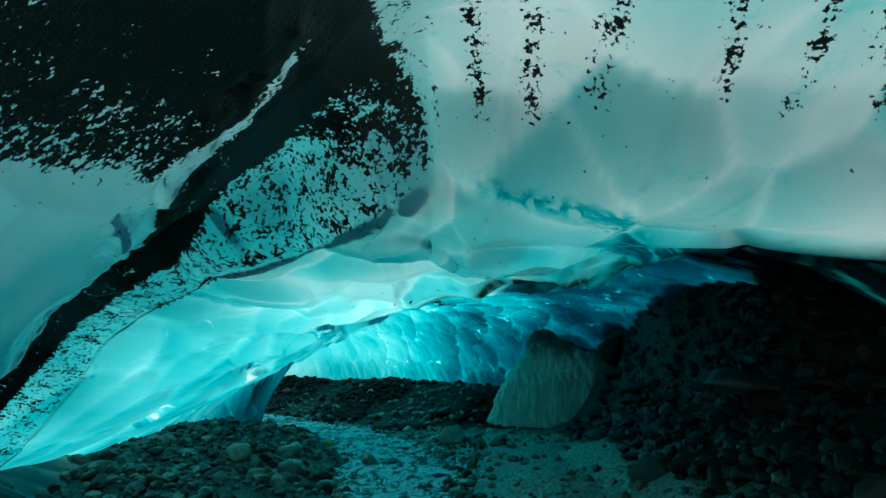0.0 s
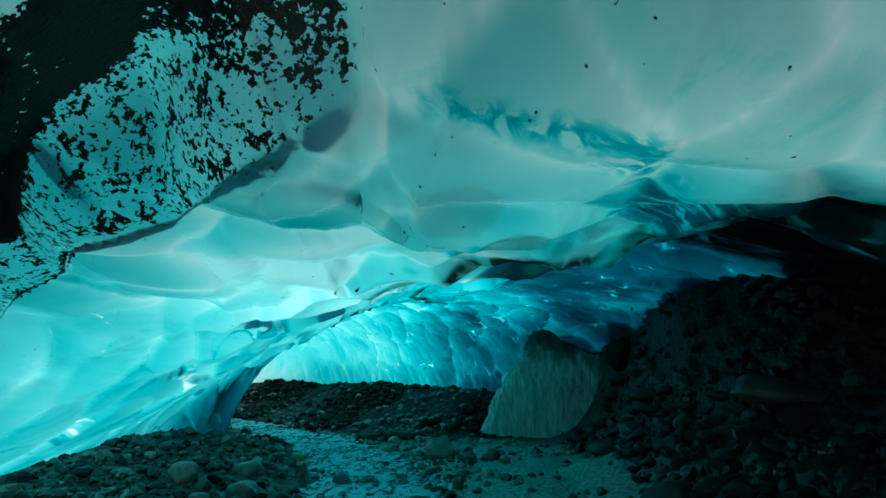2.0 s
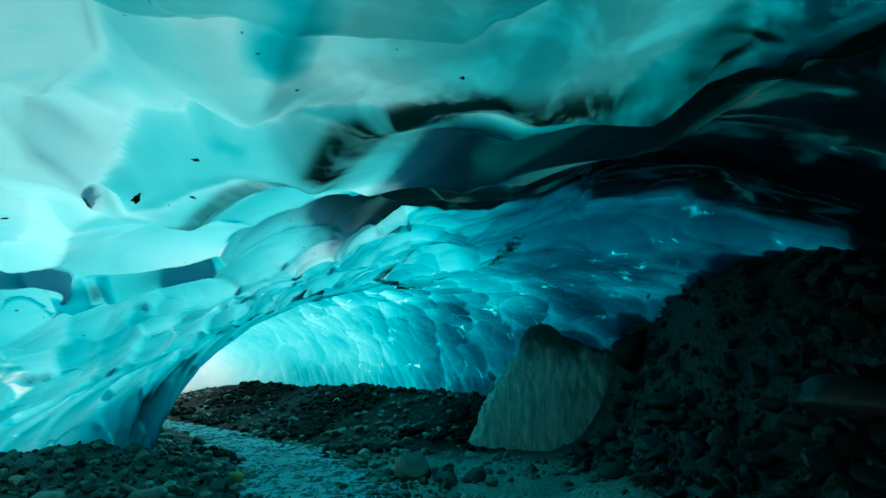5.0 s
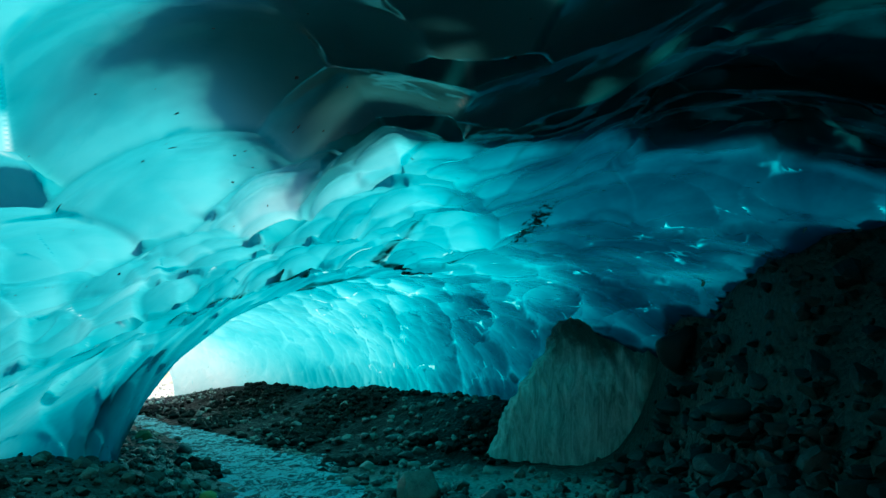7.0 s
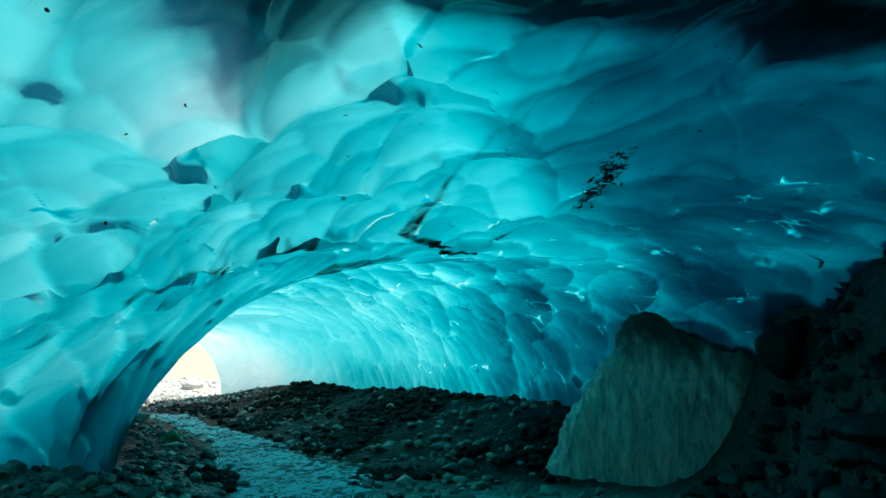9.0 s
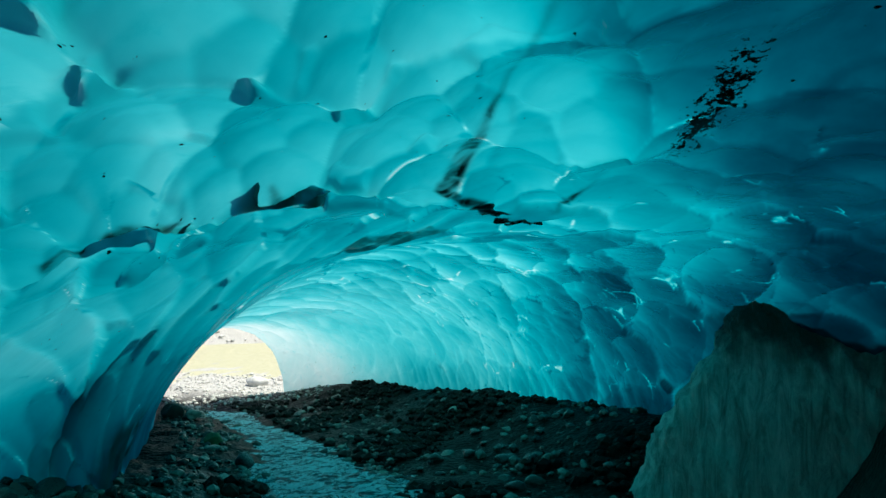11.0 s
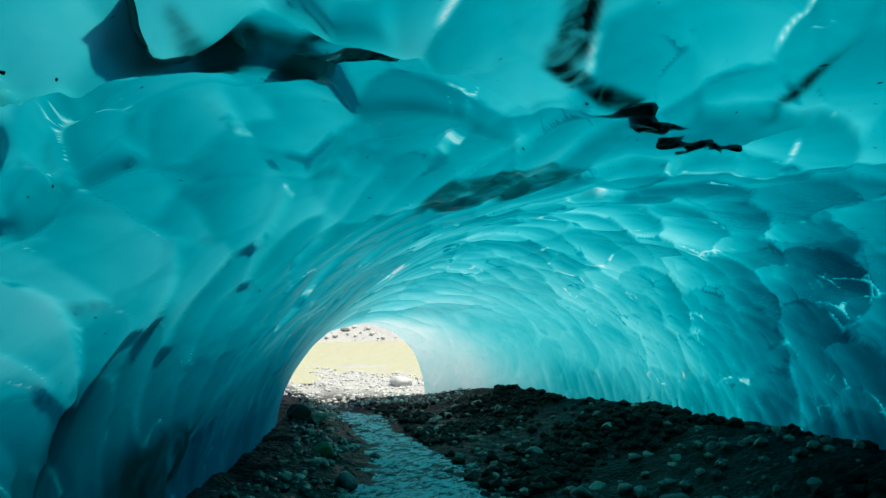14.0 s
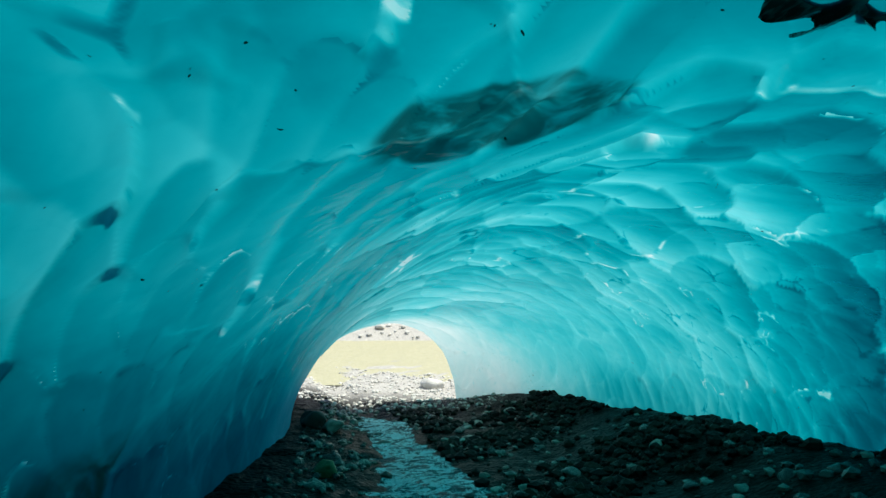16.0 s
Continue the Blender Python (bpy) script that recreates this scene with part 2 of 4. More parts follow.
def cups(u, v, seed, lean=(0.0, 0.0), loose=0.5, soft=0.02):
    """Scalloped ice: bowls round jittered centres, each tipped a little.
    Gives the height of the rim over the bowl, how near the rim is, and a made-up thickness that shades each bowl from
    end to end."""
    iu, iv = np.floor(u), np.floor(v)
    f1, f2 = np.full(u.shape, 9.0), np.full(u.shape, 9.0)
    thick = np.zeros(u.shape)
    total, weight = np.zeros(u.shape), np.zeros(u.shape) + 1e-30
    for du in (-1, 0, 1):
        for dv in (-1, 0, 1):
            a, b = iu + du, iv + dv
            pu = u - (a + 0.1 + 0.8 * rand2(a, b, seed))
            pv = v - (b + 0.1 + 0.8 * rand2(a, b, seed + 5))
            d = pu ** 2 + pv ** 2 - 0.25 * rand2(a, b, seed + 9)
            tip = d + pu * (lean[0] + loose * (rand2(a, b, seed + 13) - 0.5)) + pv * (lean[1] + loose * (rand2(a, b, seed + 17) - 0.5))
            own = -0.9 * pu + 0.7 * pv * (rand2(a, b, seed + 21) - 0.5) + 0.9 * (rand2(a, b, seed + 25) - 0.5)
            thick = np.where(d < f1, own, thick)
            w = np.exp(np.clip(-(d + 0.25) / soft, -300, 60) + 40)
            total, weight = total + w * tip, weight + w
            f2 = np.minimum(f2, np.maximum(f1, d))
            f1 = np.minimum(f1, d)
    return total / weight, np.sqrt(np.clip(f2 + 0.3, 0, None)) - np.sqrt(np.clip(f1 + 0.3, 0, None)), thick


def shingles(u, v, seed, upward, wide=0.62):
    """Overlapping rounded scales, each lying over those above it and nearer to the entrance.
    Gives the height, how far inside its scale each place lies, and a made-up thickness that shades the scale."""
    iu, iv = np.floor(u), np.floor(v)
    best = np.full(u.shape, -99.0)
    height, inner, thick = np.zeros(u.shape), np.zeros(u.shape), np.zeros(u.shape)
    for du in (-1, 0, 1):
        for dv in (-1, 0, 1):
            a, b = iu + du, iv + dv
            cu, cv = a + 0.15 + 0.7 * rand2(a, b, seed), b + 0.15 + 0.7 * rand2(a, b, seed + 5)
            pu = (u - cu) / (wide + 0.3 * rand2(a, b, seed + 9))
            pv = (v - cv) / (wide + 0.3 * rand2(a, b, seed + 13))
            e = np.sqrt(pu ** 2 + pv ** 2 + 0.5 * (rand2(a, b, seed + 15) - 0.5) * pu * pv)
            order = np.where(e < 1, 20 + 0.7 * (cu - u) - (cv - v) * upward, -e)
            take = order > best
            best = np.where(take, order, best)
            height = np.where(take, 0.45 * upward * pv - 0.45 * pu + 0.4 * (1 - e ** 2), height)
            inner = np.where(take, np.clip(1 - e, 0, 1), inner)
            own = -0.55 * pu + 0.2 * upward * pv + 0.5 * (rand2(a, b, seed + 21) - 0.5) + 0.3 * pv * (rand2(a, b, seed + 25) - 0.5)
            thick = np.where(take, own, thick)
    return height, inner, thick


def blurred(H):
    """A height net without steps that are one mesh wide."""
    for axis in (0, 1):
        H = 0.5 * H + 0.25 * (np.roll(H, 1, axis) + np.roll(H, -1, axis))
    return H


def step(a, b, x):
    t = np.clip((x - a) / (b - a), 0, 1)
    return t * t * (3 - 2 * t)


def floor_z(x, y):
    """Height of the cave's bed."""
    z = 0.05 - 0.15 * y
    z = -4.5 + 0.35 * np.log1p(np.exp((z + 4.5) / 0.35))
    z = z + 0.5 * lump(x, y, -4.0, 11.4, 2.0, 3.2)
    wall_x = np.interp(y, [14, 18, 20.5, 22.2, 24.8, 28, 32], [3.5, 2.0, 0.4, -1.3, -2.9, -6.6, -10])
    z = z + 0.8 * np.exp(-(np.clip(wall_x - x, 0, None) / 1.9) ** 2) * step(15.5, 18.5, y) * step(31, 27, y)
    bank = np.clip(x - 1.9 - 1.2 * step(11.5, 13.8, y), 0, 4.5)
    z = z + 0.45 * bank * step(19, 15, y) * step(-6, 3, y)
    inside = step(6.9, 5.6, x)
    z = z + inside * (1.2 * step(3.1, 4.5, x) * step(7.5, 9.5, y) * step(13.6, 12.0, y) + 1.5 * lump(x, y, 3.9, 15.6, 0.75, 0.7) + 0.8 * lump(x, y, 4.3, 14.8, 0.7, 0.8))
    z = z + inside * (2.3 * lump(np.minimum(x, 4.8), y, 4.8, 13.2, 1.0, 1.35) + 1.7 * lump(np.minimum(x, 4.9), y, 4.9, 16.5, 1.2, 1.3))
    z = z + inside * (2.1 * lump(x, y, 3.8, 14.85, 0.55, 0.5) + 1.4 * lump(x, y, 3.75, 13.5, 0.5, 0.75) + 0.9 * lump(x, y, 4.05, 12.4, 0.6, 0.6))
    z = z - 0.21 * np.exp(-((x - stream_x(y)) / np.interp(y, [6, 12, 17, 20, 26], [1.1, 1.15, 1.2, 0.85, 0.8])) ** 2)
    away = -0.5 * x + 0.87 * y
    return z + 0.42 * np.clip(away - 47.3, 0, 30)


def ground_z(x, y):
    return floor_z(np.clip(x, -60, 7), np.clip(y, -9, 90)) + 0.09 * smooth_noise(x * 1.3, y * 1.3, 40, 4) + 0.04 * smooth_noise(x * 6, y * 6, 50, 2)


def stream_x(y):
    """The stream's middle line."""
    return np.interp(y, [-8, 6, 10, 12, 14, 16.5, 19, 21, 25.5, 40], [0.6, -0.2, -0.85, -1.4, -1.75, -2.5, -4.0, -5.4, -9.3, -24])


# ---- helpers for meshes ----
def mesh_from(name, verts, faces, mat, smooth=True):
    me = bpy.data.meshes.new(name)
    me.from_pydata(verts, [], faces)
    me.materials.append(mat)
    if smooth:
        me.polygons.foreach_set("use_smooth", np.ones(len(me.polygons), bool))
    me.update()
    return me


def grid_mesh(name, P, mat, keep=None, flip=False):
    """A mesh over an n x m net of places."""
    n, m = P.shape[:2]
    idx = np.arange(n * m).reshape(n, m)
    q = np.stack([idx[:-1, :-1], idx[1:, :-1], idx[1:, 1:], idx[:-1, 1:]], -1).reshape(-1, 4)
    if flip:
        q = q[:, ::-1]
    if keep is not None:
        q = q[keep.reshape(-1)]
    me = bpy.data.meshes.new(name)
    me.vertices.add(n * m)
    me.vertices.foreach_set("co", P.reshape(-1).astype(np.float32))
    me.loops.add(len(q) * 4)
    me.loops.foreach_set("vertex_index", q.reshape(-1).astype(np.int32))
    me.polygons.add(len(q))
    me.polygons.foreach_set("loop_start", np.arange(0, len(q) * 4, 4, dtype=np.int32))
    me.materials.append(mat)
    me.update(calc_edges=True)
    me.polygons.foreach_set("use_smooth", np.ones(len(q), bool))
    me.validate()
    return me


def put_attr(me, name, values):
    me.attributes.new(name, "FLOAT", "POINT").data.foreach_set("value", values.reshape(-1).astype(np.float32))


# ---- the ice tunnel: cross-sections along its axis ----
# x, y, z of the axis; right and left half width; crown height; squareness right, left
SECTIONS = np.array([
    (0.3, -5.0, 1.2, 3.8, 3.8, 2.4, 2.2, 2.2),
    (0.3, 0.0, 0.5, 4.2, 3.4, 2.5, 2.2, 1.4),
    (0.3, 3.3, 0.0, 4.6, 3.7, 2.80, 2.2, 1.25),
    (0.3, 4.05, -0.15, 4.9, 6.5, 1.90, 2.4, 1.5),
    (0.3, 5.3, -0.35, 5.2, 6.4, 1.76, 2.5, 1.22),
    (0.3, 6.1, -0.5, 5.2, 5.8, 1.80, 2.5, 1.15),
    (0.3, 7.2, -0.7, 5.8, 5.3, 2.07, 2.5, 1.0),
    (0.3, 9.4, -1.0, 6.8, 5.0, 2.38, 2.8, 0.93),
    (0.19, 12.3, -1.5, 6.2, 4.4, 2.45, 2.8, 1.38),
    (-0.27, 14.8, -1.95, 3.9, 3.5, 2.48, 2.4, 1.95),
    (-2.97, 18.6, -2.5, 4.3, 3.15, 2.78, 1.6, 1.6),
    (-6.47, 22.8, -3.3, 3.8, 2.42, 2.55, 2.3, 1.8),
    (-10.67, 28.0, -4.2, 1.85, 2.6, 2.28, 2.2, 1.8),
])


def spline(table, t):
    """A Catmull-Rom curve through the rows of a table; t from 0 to rows - 1."""
    n = len(table)
    i = np.clip(np.floor(t).astype(int), 0, n - 2)
    f = (t - i)[..., None]
    p0, p1, p2, p3 = (table[np.clip(i + k, 0, n - 1)] for k in (-1, 0, 1, 2))
    return 0.5 * (2 * p1 + (p2 - p0) * f + (2 * p0 - 5 * p1 + 4 * p2 - p3) * f ** 2 + (3 * p1 - p0 - 3 * p2 + p3) * f ** 3)


def tunnel(n_s, n_a, a0=-35.0, a1=215.0):
    t = np.linspace(0, len(SECTIONS) - 1, 4000)
    c = spline(SECTIONS, t)
    run = np.concatenate([[0], np.cumsum(np.linalg.norm(np.diff(c[:, :3], axis=0), axis=1))])
    even = np.linspace(0, run[-1], 2000)
    share = np.cumsum(0.3 + 0.7 * step(6.0, 7.8, even) - 0.45 * step(30.0, 33.0, even))
    s = np.interp(np.linspace(share[0], share[-1], n_s), share, even)
    c = spline(SECTIONS, np.interp(s, run, t))
    d = np.gradient(c[:, :2], axis=0)
    d /= np.linalg.norm(d, axis=1)[:, None]
    side = np.stack([d[:, 1], -d[:, 0], 0 * s], -1)
    turn = np.linspace(a0, a1, 2000)
    share = np.cumsum(0.35 + 0.65 * step(-22, -2, turn) * step(202, 182, turn))
    a = np.radians(np.interp(np.linspace(share[0], share[-1], n_a), share, turn))
    co, si = np.cos(a)[None], np.sin(a)[None]
    w = np.where(co > 0, c[:, 3:4], c[:, 4:5])
    k = np.where(co > 0, c[:, 6:7], c[:, 7:8])
    h = c[:, 5:6] + 0 * co
    r = (np.abs(co / w) ** k + np.abs(si / h) ** k) ** (-1 / k)
    r = np.where((co > 0) & (si < 0), w / np.maximum(co, 0.1), r)
    P = c[:, None, :3] + (r * co)[..., None] * side[:, None] + (r * si)[..., None] * np.array((0, 0, 1.0))
    S = s[:, None] + 0 * co
    A = a[None] + 0 * s[:, None]
    return P, S, A, np.stack([d[:, 0], d[:, 1], 0 * s], -1)


def normals(P):
    n = np.cross(np.gradient(P, axis=0), np.gradient(P, axis=1))
    return n / (np.linalg.norm(n, axis=2)[..., None] + 1e-9)


def line_gap(P, line):
    """Distance in plan from P to a polyline."""
    best = np.full(P.shape[:2], 99.0)
    for (ax, ay), (bx, by) in zip(line[:-1], line[1:]):
        ux, uy = bx - ax, by - ay
        f = np.clip(((P[..., 0] - ax) * ux + (P[..., 1] - ay) * uy) / (ux * ux + uy * uy), 0, 1)
        best = np.minimum(best, np.hypot(P[..., 0] - ax - f * ux, P[..., 1] - ay - f * uy))
    return best


HANGING_CREST = [(-2.3, 10.9), (-1.4, 11.0), (-1.22, 11.36), (-0.95, 11.42), (-0.93, 11.9), (-0.63, 12.3), (-0.36, 12.6), (-0.17, 13.2), (0.04, 13.65), (0.1, 13.9), (0.49, 13.7), (0.73, 12.56), (0.91, 12.47)]
HANGING_X = [-2.3, -1.4, -1.05, -0.63, -0.36, -0.17, 0.1, 0.45, 0.8, 1.6]
HANGING_Y = [10.9, 11.0, 11.6, 12.3, 12.6, 13.2, 13.8, 13.6, 12.6, 11.8]
LEDGE_CREST = [(-0.3, 6.1), (0.3, 5.65), (0.75, 5.2), (1.15, 5.3), (1.41, 5.02), (1.79, 4.66), (2.34, 5.0), (3.2, 5.4)]


LIP = [(0.1, 5.45), (0.28, 5.07), (0.46, 4.63), (0.6, 4.55), (0.98, 4.69), (1.13, 4.82), (1.38, 5.05), (1.63, 4.97), (2.14, 5.3)]


def ice_net(n_s, n_a):
    P, S, A, _ = tunnel(n_s, n_a)
    N = normals(P)
    mid = P.mean(axis=1, keepdims=True)
    if np.sum(N * (mid - P)) < 0:
        N = -N
    V = A * 2.6
    top = step(0.2, 0.7, np.sin(A))
    wu, wv = smooth_noise(S * 0.5, V * 0.5, 3), smooth_noise(S * 0.5, V * 0.5, 8)
    P = P + N * (0.10 * smooth_noise(S * 0.35, V * 0.35, 21, 2))[..., None]
    P[..., 1] += 0.4 * np.clip(-P[..., 0], 0, 3) * step(0.5, 3.0, P[..., 1]) * step(8.0, 5.0, P[..., 1])
    P[..., 1] -= 0.6 * step(0.1, 1.2, P[..., 0]) * top * step(1.5, 3.0, P[..., 1]) * step(4.6, 3.4, P[..., 1])
    P[..., 2] += (0.30 * step(0.7, 2.3, P[..., 0]) + 0.25 * step(1.2, 2.0, P[..., 0]) * step(5.0, 6.0, P[..., 1])) * top * step(4.0, 4.8, P[..., 1]) * step(12.5, 10.5, P[..., 1])
    # bulging brow of the near vault, with the dirty panel set back behind it
    wave = 0.06 * smooth_noise(P[..., 0] * 1.9, P[..., 2] * 0.4, 150, 2)
    wave = wave - 0.24 * (np.abs(np.sin(np.pi * (P[..., 0] + 0.12 + 0.1 * wu) / 0.85)) - 0.5) * step(0.5, 0.0, P[..., 0])
    wave = wave * step(1.9, 3.0, P[..., 1]) * step(6.5, 4.8, P[..., 1])
    P[..., 1] += wave
    brow = P[..., 1] + 0.64 * P[..., 0] - 0.38 * np.clip(-P[..., 0] - 1.4, 0, 2) - wave
    setback = step(3.88, 3.82, brow) * step(0.1, -0.15, P[..., 0]) * step(1.5, 2.6, P[..., 1])
    P[..., 1] += 0.08 * setback
    near = step(11.5, 9.5, S)
    low = step(0.92, 0.6, np.sin(A))
    far = 1 - near
    rightw = step(1.35, 0.9, A)
    leftw = step(1.7, 2.3, A)
    # bowls of the roof, scales of the walls; smaller towards the mouth
    place = np.linspace(0, float(S.max()), 600)
    size = np.interp(place, [0, 8, 12, 15, 17, 19, 22, 27, 36], [1.0, 1.0, 0.95, 0.85, 0.85, 1.5, 1.7, 1.6, 1.6])
    along = np.interp(S, place, np.cumsum(1 / size) * (place[1] - place[0]))
    size_s = np.interp(S, place, size)
    upward = np.cos(A)
    bowl, bowlrim, bowlt = cups(along + 0.3 * wu, V / 0.85 + 0.35 * wv, 1, (-0.03, 0.04 * upward), 0.2, 0.006)
    dent, _, dentt = cups(2.1 * along + 0.5 * wu, V / 0.36 + 0.5 * wv, 2, (-0.12, 0.1 * upward), 0.3, 0.006)
    # the scales of the walls lie in rows that climb slantwise from the foot
    climb = 2.6 * np.clip(A, -0.4, 1.45) * step(13.5, 19, S)
    place2 = np.linspace(-2, float(S.max()) + 5, 700)
    size = np.interp(place2, [0, 12, 15, 20, 24, 28, 36], [1.0, 1.0, 0.85, 0.75, 0.75, 0.65, 0.6])
    along2 = np.interp(S + climb, place2, np.cumsum(1 / size) * (place2[1] - place2[0]))
    scl, sclrim, sclt = shingles(along2 + 0.3 * wu, V / 0.6 + 0.3 * wv, 3, upward)
    slant = S + 5.4 * np.clip(math.pi - A, -0.4, 1.45) * step(6, 10, S)
    for whole, other in zip((scl, sclrim, sclt), shingles(slant / 0.65 + 0.3 * wu, V / 0.5 + 0.3 * wv, 7, upward)):
        whole[A > 1.571] = other[A > 1.571]
    sml, smlrim, smlt = shingles(1.9 * along2 + 0.5 * wu, V / 0.3 + 0.5 * wv, 4, upward)
    calm = (1 - 0.75 * step(27, 31, S)) * (1 - 0.6 * leftw * step(19, 22, S))
    k_bowl = 0.28 * np.minimum(size_s, 1.0) * top * (1 - 0.5 * near) * (1 - 0.8 * step(17.0, 19.0, S))
    k_dent = 0.08 * top * far * step(12.5, 14.0, S) * step(19.5, 17.5, S)
    k_scl = 0.095 * np.maximum(low, step(17.5, 19.5, S)) * far * calm * (1 - 0.2 * leftw) * (1 - 0.45 * step(22, 25, S))
    k_sml = 0.03 * low * far * calm * rightw * step(15, 19, S)
    P = P + N * blurred(k_bowl * (bowl - 0.10) + k_dent * dent + k_scl * scl + k_sml * sml)[..., None]
    foot = step(1.0, 0.25, P[..., 2] - floor_z(P[..., 0], P[..., 1]) + 0.25 * wu) * rightw * step(17, 19, S) * step(33, 30, S)
    flute, _, flutet = shingles(S / 0.3 + 0.9 * wv, V / 0.6 + 0.6 * wu, 5, upward)
    P = P + N * (0.035 * foot * blurred(flute))[..., None]
    edge = np.where((far > 0.3) & (k_scl > 0.02), 0.3 * sclrim, 9.0)
    edge = np.minimum(edge, np.where(k_sml > 0.01, 0.2 * smlrim, 9.0))
    edge = np.minimum(edge, np.where((top > 0.6) & (far > 0.3) & (low < 0.5), 0.6 * bowlrim, 9.0))
    edge = np.where(S > 28, 1.0, np.minimum(edge, 1.0))
    crisp = 8 * k_scl * sclt + 7 * k_sml * smlt
    sharp = step(16, 19, S) * rightw
    scale = sharp * crisp + (1 - sharp) * blurred(blurred(crisp)) + blurred(0.5 * bowlt * far * (1 - low) + 3.0 * k_dent * dentt + foot * (0.55 * flutet + 0.12))
    # lobes over the near vault
    run = np.cumsum(np.linalg.norm(np.gradient(P, axis=0), axis=2), axis=0)
    lobe, loberim, lobet = cups(P[..., 0] / 0.8 + 0.7 * wu + 0.3 * run, run / 0.5 + 0.7 * wv, 6, (0.0, -0.1), 0.2, 0.06)
    k_lobe = top * step(2.6, 3.4, P[..., 1]) * step(6.6, 5.2, P[..., 1]) * (1 - setback)
    edge = np.where(k_lobe > 0.5, 1.0, edge)
    face = normals(P)
    face = face * np.where(np.sum(face * N, axis=2) < 0, -1.0, 1.0)[..., None]
    P = P - face * (0.14 * k_lobe * (lobe - 0.15))[..., None]
    # Lobes carry painted shading with brightened rims.
    scale = scale * (1 - 0.7 * k_lobe) + k_lobe * (0.7 * blurred(lobet) - 0.5 * np.exp(-loberim / 0.10) + 0.9 * smooth_noise(P[..., 0] * 1.3, run * 1.3, 180, 2))
    across = P[..., 1] + 0.87 * P[..., 0]
    ridge = step(-0.3, -0.6, P[..., 0]) * step(2.1, 2.3, across) * step(2.85, 2.7, across) * (P[..., 1] > -1)
    P = P + face * (0.07 * ridge * smooth_noise(P[..., 0] * 7, run * 5, 170, 3))[..., None]
    rim = np.maximum(np.exp(-bowlrim / 0.012) * (1 - low), 0.8 * far * low * np.exp(-sclrim / 0.04))
    crest = line_gap(P, HANGING_CREST)
    ledge = line_gap(P, LEDGE_CREST)
    cusp = np.interp(P[..., 0], [0.2, 0.55, 0.78, 1.15, 1.27, 1.42, 1.6, 1.8, 2.1, 2.5, 3.2], [0.3, 0.6, 0.0, 1.0, 0.3, 0.9, 0.25, 0.8, 0.2, 0.6, 0.3])
    behind = step(-0.2, 0.2, P[..., 1] - np.interp(P[..., 0], HANGING_X, HANGING_Y))
    hang = np.exp(-np.hypot(crest, 0.03) / (0.45 - 0.25 * behind))
    P[..., 2] -= top * (0.09 * hang + (0.03 + 0.09 * cusp) * np.exp(-np.hypot(ledge, 0.02) / 0.12))
    P[..., 1] -= top * 0.05 * np.exp(-ledge / 0.12)
    lip = line_gap(P, LIP)
    P[..., 2] -= top * 0.03 * np.exp(-np.hypot(lip, 0.01) / 0.09)
    edge = np.minimum(edge, np.where(top > 0.5, 0.25 * lip, 1.0))
    P += N * (0.004 * smooth_noise(S * 9, V * 9, 33, 2))[..., None]
    return P, S, A, N, crest, ledge, top, rim, scale, wave, edge, setback


